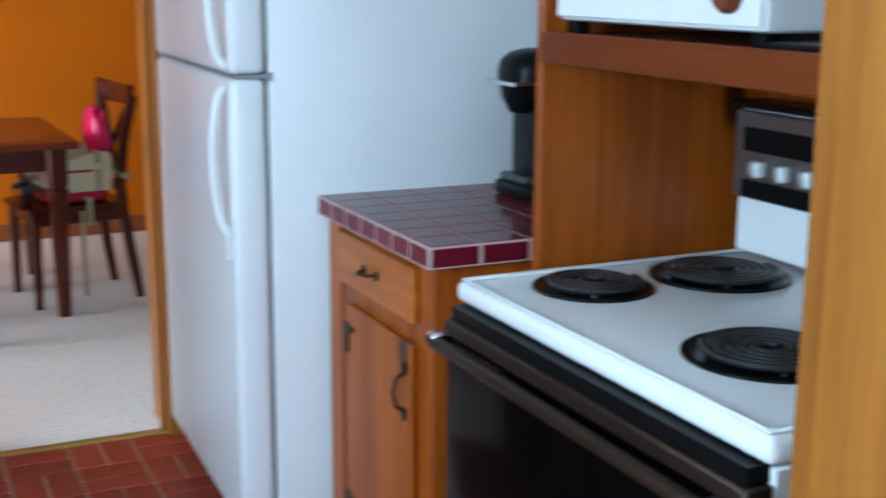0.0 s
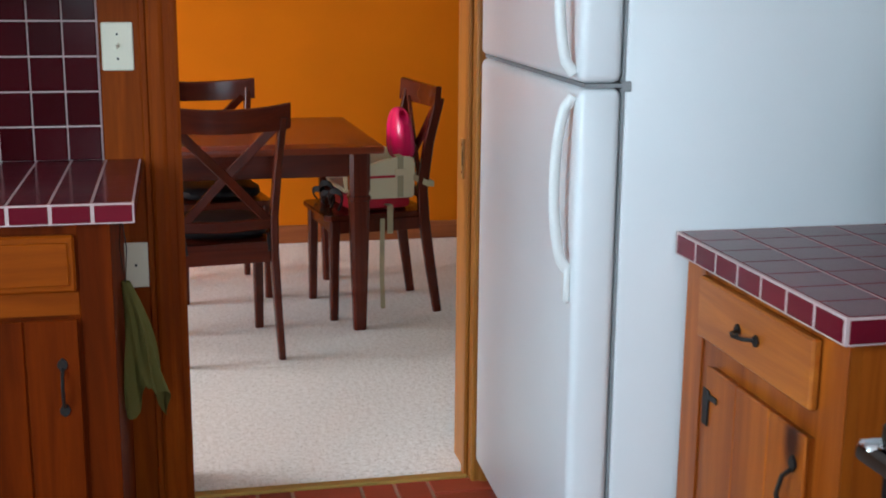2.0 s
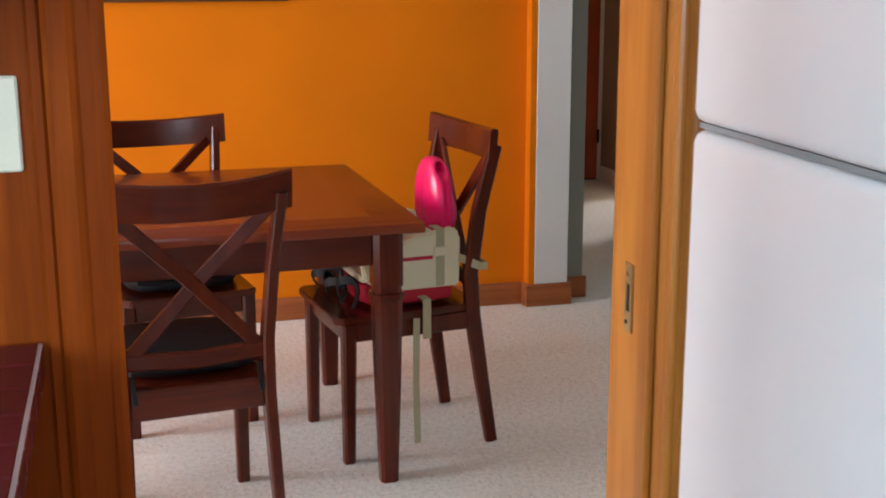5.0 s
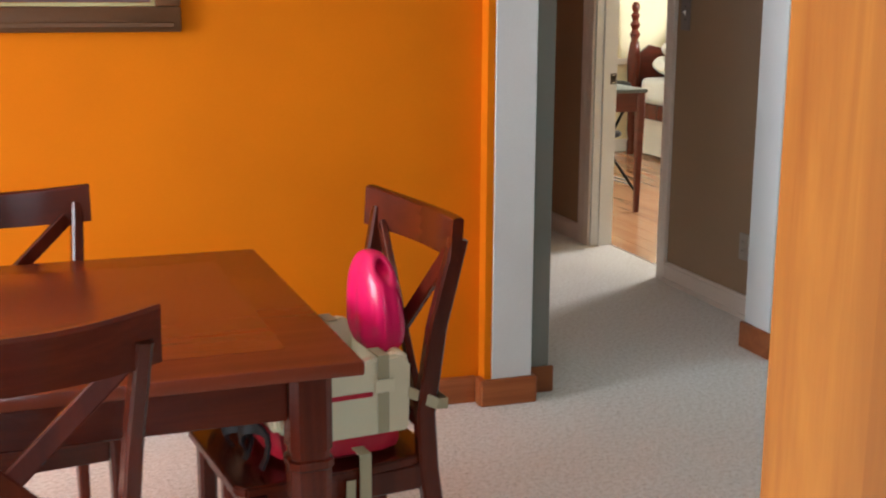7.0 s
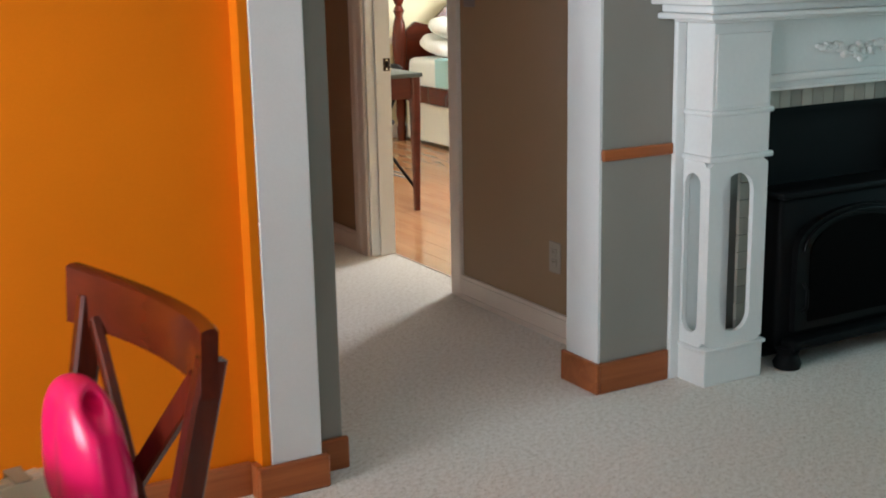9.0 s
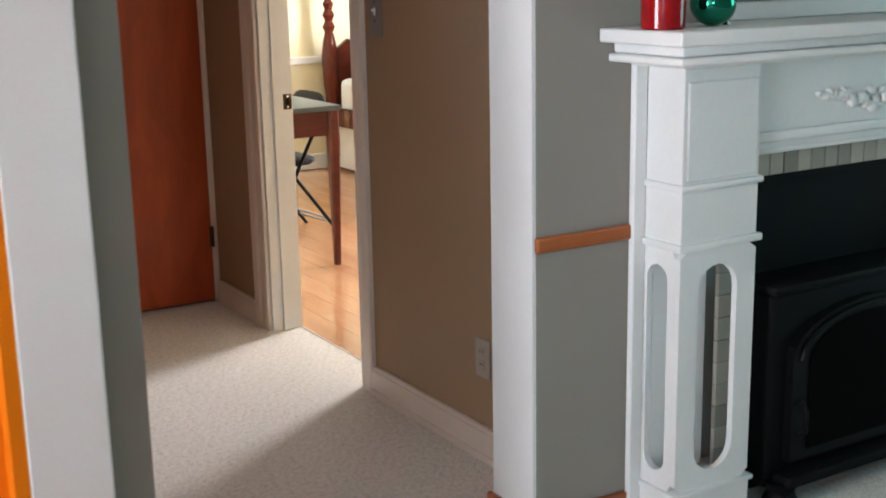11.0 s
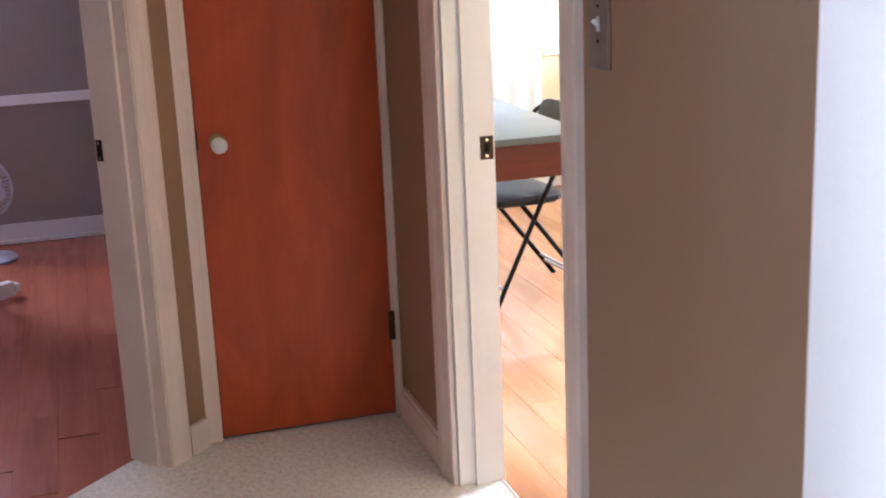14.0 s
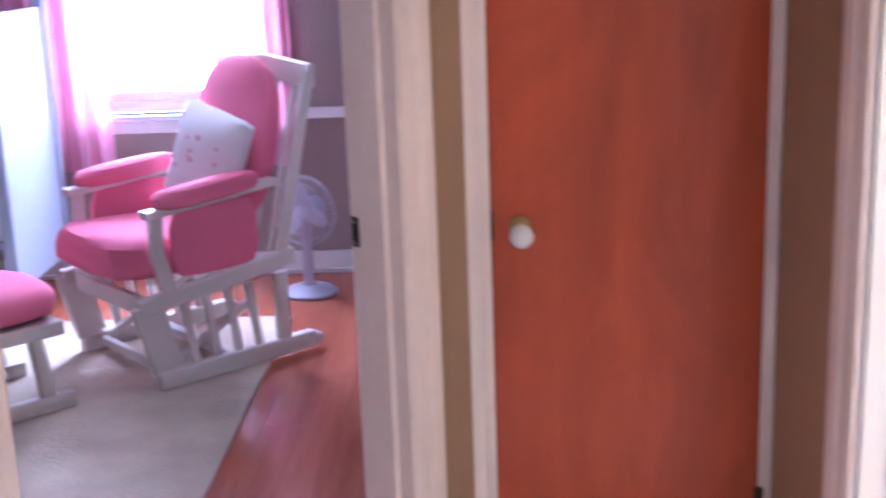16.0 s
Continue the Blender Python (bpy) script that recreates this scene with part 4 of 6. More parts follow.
# towel on a hook under the worktop's end
tw_ = thing("dish_towel", 0.024, 3.30, 0.895, label="olive green dish towel hanging by a loop from the worktop", category="towel")
part("hook", sweep([(0, 0, 0), (0, 0, -0.03), (0.003, 0, -0.045), (0.012, 0, -0.04)], 0.004, 0.004, up=(0, 1, 0), round_seg=6), "iron", tw_)
part("loop", sweep([(0.006, 0, -0.04), (0.000, 0.004, -0.11), (0.010, 0.0, -0.20), (0.016, -0.004, -0.11), (0.008, 0, -0.04)], 0.003, 0.003, up=(0, 1, 0.01), round_seg=6), "iron", tw_)
bm = bmesh.new()
rows, cols = 22, 48
grid = []
for i in range(rows + 1):
    f = i / rows
    row = []
    for j in range(cols + 1):
        a = 2 * math.pi * j / cols
        spread = 0.010 + 0.034 * f ** 0.8
        fold = 1 + (0.22 * math.sin(5 * a + 2.0 * f) + 0.16 * math.sin(9 * a - 3.0 * f + 1)) * min(1, 2 * f)
        hem = 0.035 * math.sin(2 * a + 0.8) + 0.020 * math.sin(5 * a)
        row.append(bm.verts.new((0.010 + 0.042 * f + 0.006 * math.sin(5 * f) + spread * fold * math.cos(a), 1.2 * spread * fold * math.sin(a), -0.190 - (0.280 + hem * f) * f)))
    grid.append(row)
for i in range(rows):
    for j in range(cols):
        bm.faces.new((grid[i][j], grid[i][j + 1], grid[i + 1][j + 1], grid[i + 1][j]))
bmesh.ops.remove_doubles(bm, verts=bm.verts, dist=0.0004)
part("cloth", bm, "olive", tw_)

# cabinet between stove and fridge
rc = thing("base_cabinet", 1.13, 2.655, 0, -90, label="golden knotty pine base cabinet between stove and fridge", category="cabinet")
part("face_frame", boxed(0, 0.595, 0.0, 0.018, 0.10, 0.871), "pine", rc, smooth=False)
part("side_panel", boxed(0.577, 0.595, 0.0185, 0.66, 0, 0.871), "pine", rc, smooth=False)
part("side_panel", boxed(0, 0.018, 0.0185, 0.66, 0, 0.871), "pine", rc, smooth=False)
part("plinth", boxed(0.0185, 0.5765, 0.05, 0.065, 0, 0.0995), "pine", rc, smooth=False)
part("right_stile", boxed(0.522, 0.595, -0.004, 0, 0.10, 0.871, 0.001), "pine", rc, smooth=False)
rd = part("drawer", joined(boxed(0.085, 0.515, -0.018, -0.0005, 0.733, 0.85, 0.004)), "pine_x", rc, smooth=False)
pull(rd, pose(0.295, -0.018, 0.793, 0, 90, 0), 0.085)
rdo = panel_front(rc, "door", 0.14, 0.515, 0.12, 0.69, 3, "pine", -0.0005)
strap_hinge(rdo, pose(0.15, -0.019, 0.612))
strap_hinge(rdo, pose(0.15, -0.019, 0.20))
pull(rdo, pose(0.485, -0.019, 0.585), 0.12)
part("left_stile", boxed(0.0, 0.082, -0.004, 0, 0.10, 0.871, 0.001), "pine", rc, smooth=False)

# pine alcove round the stove
setting("wall_stove_panel", boxed(1.262, 1.798, 1.90, 1.922, 0.0, H - 0.01, 0.002), "pine", "knotty pine side panel of the stove alcove", "wall panel")
sh = thing("shelf", 0, 0, 0, label="red-brown pine shelf above the stove", category="shelf")
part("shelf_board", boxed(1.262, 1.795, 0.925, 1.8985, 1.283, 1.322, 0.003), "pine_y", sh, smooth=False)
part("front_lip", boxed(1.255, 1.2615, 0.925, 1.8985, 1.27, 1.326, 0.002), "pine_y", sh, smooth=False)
tp = thing("tall_cabinet", 1.015, 0.92, 0, -90, label="tall knotty pine cabinet beside the stove", category="cabinet")
part("carcass", boxed(0, 0.55, 0.0, 0.78, 0.0, 2.3, 0.004), "pine_pale", tp, smooth=False)
panel_front(tp, "door", 0.05, 0.50, 0.12, 2.2, 3, "pine_pale", -0.0005)
setting("wall_alcove_back", boxed(1.78, 1.7985, 0.925, 1.8985, 0.0, 1.28), "pine", "pine boarding behind the stove", "wall panel")


# ---- fridge ----
fr = thing("fridge", 0.906, 2.695, 0, -1.9, label="white two-door fridge freezer with curved white handles beside the doorway", category="fridge")
# local: x into the niche, y along the front, front face at x = 0
part("body", boxed(0.0915, 0.86, 0.0, 0.895, 0.03, 1.70, 0.008, 2), "fridge", fr)
part("gasket", boxed(0.086, 0.0913, 0.006, 0.889, 0.09, 1.68), "gasket", fr)
part("freezer_door", boxed(0.0, 0.0858, 0.002, 0.893, 1.198, 1.695, 0.018, 4), "fridge", fr)
part("fridge_door", boxed(0.0, 0.0858, 0.002, 0.893, 0.08, 1.189, 0.018, 4), "fridge", fr)
part("divider_strip", boxed(0.012, 0.0859, 0.006, 0.889, 1.1895, 1.1975), "gasket", fr)
part("kick_grille", boxed(0.075, 0.095, 0.01, 0.885, 0.0, 0.075, 0.003), "gasket", fr)
for y in (0.03, 0.86):
    for x in (0.14, 0.80):
        part("foot", lathe([(0.018, 0), (0.018, 0.03)], 12, "z", (x, y, 0)), "gasket", fr)
part("hinge_cap", boxed(0.082, 0.100, -0.003, 0.0, 1.183, 1.203, 0.001), "gasket", fr, "small grey hinge cap")


def fridge_handle(z0, z1, tail):
    s = 1 if z1 > z0 else -1
    pts = []
    for i in range(17):
        f = i / 16
        out = 0.031 * min(1, math.sin(math.pi * min(f * 1.0, 1.0)) ** 0.45 if 0 < f < 1 else 0)
        pts.append((-0.004 - out, 0.028 + 0.006 * math.sin(math.pi * f) ** 0.6 if 0 < f < 1 else 0.028, z0 + (z1 - z0) * f))
    h = part("handle", sweep(pts, 0.022, 0.017, up=(0, 1, 0), round_seg=10), "plastic_white", fr, "curved white plastic handle")
    part("handle_foot", boxed(-0.014, 0.001, 0.018, 0.044, min(z1 - s * 0.01, z1 + s * tail), max(z1 - s * 0.01, z1 + s * tail), 0.005), "plastic_white", h)


fridge_handle(1.172, 0.83, 0.065)
fridge_handle(1.215, 1.57, 0.065)

# ---- stove ----
st = thing("electric_stove", 1.04, 0.995, 0, label="white electric stove with black coil burners and a black oven door", category="stove")
W, D = 0.83, 0.66
part("side_body", boxed(0.035, D, 0.012, W - 0.012, 0.03, 0.862, 0.003), "enamel", st)
bm = boxed(0.016, D, 0.0, W, 0.868, 0.905, 0.014, 4)
part("cooktop", bm, "enamel", st, "white enamel cooktop with a raised rim")
part("rim", joined(boxed(0.022, 0.03, 0.01, W - 0.01, 0.9052, 0.911, 0.003), boxed(0.0305, D - 0.02, 0.01, 0.026, 0.9052, 0.911, 0.003), boxed(0.0305, D - 0.02, W - 0.026, W - 0.01, 0.9052, 0.911, 0.003)), "enamel", st)
part("oven_door", boxed(-0.006, 0.034, 0.014, W - 0.014, 0.19, 0.812, 0.006, 2), "dark_glass", st, "black glass oven door")
part("door_top_trim", boxed(-0.010, 0.034, 0.010, W - 0.010, 0.815, 0.842, 0.004), "bronze", st, "brown metal trim above the oven door")
part("vent_gap", boxed(0.0, 0.034, 0.02, W - 0.02, 0.843, 0.8655), "black", st)
hd = part("oven_handle", boxed(-0.052, -0.030, 0.02, W - 0.02, 0.800, 0.820, 0.006, 2), "bronze", st, "dark brown bar handle with chrome ends")
for y in (0.02, W - 0.05):
    part("handle_end", boxed(-0.050, -0.011, y, y + 0.03, 0.797, 0.827, 0.005), "chrome", hd)
part("drawer_front", boxed(-0.004, 0.034, 0.014, W - 0.014, 0.05, 0.175, 0.005), "black", st)
part("plinth", boxed(0.05, D - 0.02, 0.03, W - 0.03, 0.0, 0.03), "black_matte", st)
bg = part("backguard", boxed(D - 0.045, D + 0.015, 0.0, W, 0.907, 1.185, 0.006), "enamel", st, "white backguard")
part("control_panel", boxed(D - 0.058, D - 0.0455, 0.0, W, 1.015, 1.18, 0.004), "steel_panel", bg, "dark brushed steel control panel with black bands")
part("black_band", boxed(D - 0.0615, D - 0.0585, 0.01, W - 0.03, 1.105, 1.150, 0.001), "black", bg)
part("black_band", boxed(D - 0.0615, D - 0.0585, 0.01, W - 0.03, 1.018, 1.052, 0.001), "black", bg)
part("top_band", boxed(D - 0.075, D + 0.012, -0.002, W + 0.002, 1.1855, 1.198, 0.003), "black", bg)
for i in range(5):
    y = W - 0.085 - i * 0.066
    kn = part("knob", boxed(D - 0.082, D - 0.059, y - 0.015, y + 0.015, 1.062, 1.092, 0.005, 2), "plastic_white", bg, "square white control knob")
    part("knob_grip", boxed(D - 0.088, D - 0.0825, y - 0.004, y + 0.004, 1.06, 1.096, 0.001), "steel_panel", kn)


def burner(cx, cy, r):
    t = part("burner", lathe([(r + 0.016, 0.9055), (r + 0.016, 0.909), (r + 0.006, 0.9105), (r, 0.9075), (0.01, 0.9065)], 40, "z", (cx, cy, 0)), "black", st, "black coil burner in a drip pan")
    turns = 5 if r > 0.1 else 4
    pts = []
    for i in range(turns * 30 + 1):
        a = 2 * math.pi * i / 30
        rr = 0.016 + (r - 0.022) * i / (turns * 30)
        pts.append((cx + rr * math.cos(a), cy + rr * math.sin(a), 0.9175))
    part("coil", sweep(pts, 0.0135, 0.010, round_seg=6), "coil", t)
    for kx in range(3):
        a = kx * 2 * math.pi / 3
        part("coil_support", sweep([(cx, cy, 0.911), (cx + (r - 0.004) * math.cos(a), cy + (r - 0.004) * math.sin(a), 0.911)], 0.006, 0.004), "steel_panel", t)


burner(0.205, 0.685, 0.088)
burner(0.455, 0.665, 0.108)
burner(0.225, 0.255, 0.108)
burner(0.470, 0.225, 0.088)

# ---- oven on the shelf, coffee maker ----
mo = thing("toaster_oven", 1.275, 1.318, 1.322, label="white countertop oven with a brown knob on the pine shelf", category="oven")
part("housing", boxed(0.006, 0.44, 0.0, 0.565, 0.022, 0.31, 0.012, 2), "enamel", mo)
part("front_panel", boxed(0.0, 0.0058, 0.008, 0.557, 0.03, 0.30, 0.002), "enamel", mo)
part("knob", lathe([(0.028, 0.0), (0.027, -0.012), (0.022, -0.018), (0.006, -0.02)], 24, "x", (-0.0005, 0.075, 0.075)), "knob_brown", mo, "round brown control knob")
part("name_bars", joined(boxed(-0.0012, 0.0, 0.375, 0.415, 0.072, 0.076), boxed(-0.0012, 0.0, 0.380, 0.408, 0.062, 0.065)), "gasket", mo)
part("door_window", boxed(-0.0014, -0.0002, 0.17, 0.53, 0.11, 0.28, 0.0004), "dark_glass", mo)
for x in (0.03, 0.40):
    for y in (0.03, 0.53):
        part("foot", boxed(x - 0.015, x + 0.015, y - 0.015, y + 0.015, 0, 0.0218, 0.002), "black", mo)
tray = tagged(mesh_object("oven_tray", boxed(1.268, 1.60, 0.95, 1.315, 1.3225, 1.334, 0.003), "black"), "thin black tray lying on the pine shelf", "tray")

cm = thing("coffee_maker", 1.545, 2.45, 0.917, 180, label="black single-cup coffee maker on the tiled worktop", category="coffee maker")
# local -x is away from the kitchen
part("base", boxed(-0.17, 0.045, -0.085, 0.085, 0.0, 0.035, 0.010, 2), "black", cm)
part("column", boxed(-0.17, 0.005, -0.08, 0.08, 0.0352, 0.25, 0.015, 2), "black", cm)
part("drip_tray", boxed(0.007, 0.042, -0.06, 0.06, 0.0352, 0.055, 0.005), "smoke", cm)
bm = puff(0.112, 0.083, 0.060, 3.0)
bmesh.ops.translate(bm, verts=bm.verts, vec=(-0.045, 0, 0.285))
part("head", bm, "black", cm)
part("chrome_lip", boxed(-0.10, 0.080, -0.075, 0.075, 0.262, 0.273, 0.005, 2), "chrome", cm, "chrome lip of the head")
part("brew_spout", lathe([(0.050, 0.262), (0.046, 0.235), (0.030, 0.205), (0.026, 0.198)], 24, "z", (0.022, 0, 0)), "black", cm)
part("water_tank", boxed(-0.15, -0.03, 0.0805, 0.10, 0.036, 0.26, 0.006), "smoke", cm)

# ---- dining set ----
tb = thing("dining_table", 0.18, 5.62, 0, 1.5, label="dark cherry rectangular dining table with a framed top", category="table")
L2, W2 = 0.75, 0.515
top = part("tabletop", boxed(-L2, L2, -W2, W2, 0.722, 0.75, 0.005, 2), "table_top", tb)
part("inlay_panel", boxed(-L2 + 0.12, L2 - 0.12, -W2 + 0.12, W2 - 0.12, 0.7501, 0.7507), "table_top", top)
for y in (-W2 + 0.075, W2 - 0.095):
    part("apron", boxed(-L2 + 0.13, L2 - 0.13, y, y + 0.022, 0.625, 0.7218, 0.002), "cherry_x", tb, smooth=False)
for x in (-L2 + 0.075, L2 - 0.097):
    part("apron", boxed(x, x + 0.022, -W2 + 0.13, W2 - 0.13, 0.625, 0.7218, 0.002), "cherry_x", tb, smooth=False)
for sx in (-1, 1):
    for sy in (-1, 1):
        cx, cy = sx * (L2 - 0.088), sy * (W2 - 0.088)
        prof = [(0.7215, 1.02), (0.567, 1.02), (0.565, 0.92), (0.549, 0.92), (0.547, 1.08), (0.532, 1.08), (0.528, 0.98), (0.30, 0.84), (0.0, 0.62)]
        part("leg", sweep([(cx, cy, z) for z, _ in prof], 0.080, 0.080, up=(0, 1, 0), taper=[q for _, q in prof]), "cherry", tb)


def dining_chair(x, y, rz, label, top=0.945):
    """A cross-back chair; it faces local +y, with the middle of its back's top over the origin."""
    c = thing("dining_chair", x, y, 0, rz, label=label, category="chair", group="chairs round the dining table")
    w = 0.234
    for s in (-1, 1):
        path = [(s * q, v, z) for q, v, z in ((0.184, -0.034, 0.0), (0.177, -0.004, 0.20), (0.173, 0.024, 0.40), (0.176, 0.033, 0.53), (0.190, 0.012, 0.72), (0.205, -0.030, top - 0.045))]
        part("back_leg", sweep(path, 0.028, 0.042, up=(0, 1, 0), taper=[0.85, 1, 1.08, 1.05, 1, 0.95]), "cherry", c)
        part("front_leg", sweep([(s * 0.184, 0.412, 0.417), (s * 0.184, 0.417, 0.0)], 0.042, 0.042, up=(0, 1, 0), taper=[1, 0.78]), "cherry", c)
    # curved top rail
    bm = bmesh.new()
    rings = []
    for i in range(13):
        f = i / 12 * 2 - 1
        xx, yy = f * w, -0.010 - 0.048 * (1 - f * f)
        zt, zb = top + 0.004 - 0.016 * (1 - f * f), top - 0.088 - 0.010 * (1 - f * f)
        rings.append([bm.verts.new(q) for q in ((xx, yy - 0.012, zb), (xx, yy + 0.012, zb), (xx, yy - 0.006 + 0.012, zt - 0.004), (xx, yy - 0.006 + 0.006, zt), (xx, yy - 0.006 - 0.008, zt), (xx, yy - 0.006 - 0.013, zt - 0.006))])
    for a, b in zip(rings, rings[1:]):
        for q in range(6):
            bm.faces.new((a[q], a[(q + 1) % 6], b[(q + 1) % 6], b[q]))
    bm.faces.new(rings[0]), bm.faces.new(rings[-1])
    bmesh.ops.recalc_face_normals(bm, faces=bm.faces)
    part("top_rail", bm, "cherry_x", c)
    part("lower_rail", sweep([(-0.162, 0.030, 0.505), (0, 0.014, 0.500), (0.162, 0.030, 0.505)], 0.022, 0.040, up=(0, 0, 1)), "cherry_x", c)
    for s in (-1, 1):
        part("cross_bar", sweep([(-s * 0.150, 0.028, 0.518), (-s * 0.005, 0.004 + s * 0.004, 0.678), (s * 0.178, -0.022, top - 0.080)], 0.016, 0.034, up=(0, 0, 1)), "cherry", c)
    bm = prism([(-0.156, 0.002), (0.156, 0.002), (0.186, 0.06), (0.204, 0.22), (0.206, 0.435), (0.18, 0.455), (-0.18, 0.455), (-0.206, 0.435), (-0.204, 0.22), (-0.186, 0.06)], 0.418, 0.440)
    bmesh.ops.bevel(bm, geom=bm.edges[:], offset=0.004, segments=2, affect="EDGES")
    part("seat", bm, "cherry_x", c, smooth=False)
    for (x1, y0, y1) in ((0.162, 0.400, 0.422), (0.158, 0.012, 0.030)):
        part("seat_rail", boxed(-x1, x1, y0, y1, 0.362, 0.4175, 0.002), "cherry_x", c, smooth=False)
    for s in (-1, 1):
        part("seat_rail", sweep([(s * 0.176, 0.046, 0.390), (s * 0.182, 0.392, 0.390)], 0.020, 0.055, up=(0, 0, 1)), "cherry", c, smooth=False)
    return c


dining_chair(0.326, 4.875, 7, "dark cherry cross-back dining chair with its back to the kitchen")
dining_chair(0.287, 6.160, 180 + 9, "dark cherry cross-back dining chair tucked in by the orange wall", 0.925)
dining_chair(1.158, 5.595, 97.4, "dark cherry cross-back dining chair holding a booster seat", 0.953)


def seat_pad(x, y, rz):
    t = thing("seat_pad", x, y, 0.4405, rz, label="black tufted seat pad tied on a dining chair", category="cushion")
    bm = puff(0.175, 0.190, 0.029, 4, 24, 0.05)
    bmesh.ops.translate(bm, verts=bm.verts, vec=(0, 0.235, 0.030))
    part("pad", bm, "black_vinyl", t)
    for s in (-1, 1):
        part("tie", sweep([(s * 0.15, 0.07, 0.02), (s * 0.152, 0.025, 0.03), (s * 0.150, -0.012, -0.03)], 0.012, 0.004, up=(0, 1, 0.1)), "black_vinyl", t)


seat_pad(0.326, 4.875, 7)
seat_pad(0.287, 6.160, 189)

# booster seat strapped on the end chair; local +y is forward
bs = thing("booster_seat", 1.158, 5.595, 0.4405, 97.4, label="cream and red booster seat with a hot pink back", category="booster seat")
bm = puff(0.165, 0.145, 0.04, 5)
bmesh.ops.translate(bm, verts=bm.verts, vec=(0, 0.205, 0.04))
part("red_base", bm, "red_plastic", bs, "red plastic base")
for s in (-1, 1):
    outline = [(0.066, 0.055), (0.30, 0.055), (0.355, 0.09), (0.37, 0.165), (0.345, 0.195), (0.24, 0.198), (0.20, 0.215), (0.09, 0.226), (0.062, 0.205)]
    side = prism(outline, -0.016, 0.016)
    bmesh.ops.bevel(side, geom=side.edges[:], offset=0.006, segments=2, affect="EDGES")
    sp = part("arm_side", side, "cream_plastic", bs, "cream plastic side", at=Matrix.Translation((s * 0.158, 0, 0)) @ Matrix(((0, 0, 1, 0), (1, 0, 0, 0), (0, 1, 0, 0), (0, 0, 0, 1))))
    part("red_mark", boxed(s * 0.1745, s * 0.1762, 0.15, 0.27, 0.142, 0.152, 0.0004), "red_plastic", bs)
    part("peg_hole", lathe([(0.008, s * 0.174), (0.008, s * 0.176)], 12, "x", (0, 0.315, 0.178)), "black_matte", bs)
    part("peg_hole", lathe([(0.008, s * 0.174), (0.008, s * 0.176)], 12, "x", (0, 0.335, 0.178)), "black_matte", bs)
    part("strap", joined(boxed(s * 0.1765, s * 0.179, 0.115, 0.14, 0.06, 0.226), boxed(s * 0.12, s * 0.179, 0.115, 0.14, 0.226, 0.2295)), "strap", bs, "tan webbing strap")
    part("chair_strap", joined(boxed(s * 0.209, s * 0.212, 0.17, 0.195, -0.085, 0.03), boxed(s * 0.16, s * 0.212, 0.17, 0.195, 0.03, 0.033)), "strap", bs)
    part("buckle", boxed(s * 0.1795, s * 0.186, 0.105, 0.15, 0.150, 0.178, 0.002), "cream_plastic", bs)
for x0, y0, hgt in ((-0.10, 0.385, 0.075), (-0.03, 0.40, 0.055), (0.05, 0.385, 0.085), (0.11, 0.40, 0.05)):
    loop = [(x0 + 0.045 * math.cos(q), y0 + 0.02 * math.sin(2 * q), 0.010 + hgt * max(0.0, math.sin(q))) for q in (math.pi * i / 10 for i in range(11))]
    part("harness_strap", sweep(loop, 0.026, 0.006, up=(0, 1, 0)), "black_vinyl", bs, "black harness strap loop")
part("seat_pan", boxed(-0.140, 0.140, 0.08, 0.36, 0.08, 0.10, 0.006), "cream_plastic", bs)
part("back_shell", boxed(-0.14, 0.14, 0.055, 0.075, 0.08, 0.215, 0.006), "cream_plastic", bs)
part("hanging_strap", sweep([(-0.211, 0.215, -0.02), (-0.216, 0.22, -0.22), (-0.214, 0.215, -0.40)], 0.020, 0.003, up=(1, 0, 0)), "strap", bs)
part("back_strap", sweep([(0.17, 0.07, 0.14), (0.196, 0.045, 0.125), (0.204, 0.015, 0.115), (0.200, -0.010, 0.112), (0.0, -0.014, 0.112), (-0.200, -0.010, 0.112), (-0.204, 0.015, 0.115), (-0.17, 0.07, 0.14)], 0.003, 0.024), "strap", bs)
# the pink back: a padded shell with a finger hole
bm = bmesh.new()
bmesh.ops.create_uvsphere(bm, u_segments=56, v_segments=40, radius=1)
for v in bm.verts:
    c = v.co
    f = (c.z + 1) / 2
    wide = 0.115 * (1 - 0.35 * f ** 2)
    full = (1 - abs(c.z) ** 3) ** (1 / 3) / max(1e-3, math.sqrt(max(0.0, 1 - c.z * c.z))) if abs(c.z) < 0.9999 else 1.0
    v.co = Vector((c.x * wide * full, c.y * (0.060 - 0.018 * f) * full + 0.012 * f, 0.188 + 0.224 * f))
    v.co.y *= 1 - 0.12 * math.exp(-((v.co.x / 0.02) ** 2)) 
    if v.co.x < 0:
        v.co.x *= 1 - 0.8 * math.exp(-(((v.co.y - 0.008) / 0.013) ** 2) - ((v.co.z - 0.382) / 0.016) ** 2) - 0.07 * math.exp(-(((v.co.y - 0.006) / 0.012) ** 2))
bmesh.ops.translate(bm, verts=bm.verts, vec=(0, 0.068, 0))
pk = part("pink_back", bm, "pink_vinyl", bs, "glossy hot pink padded back")

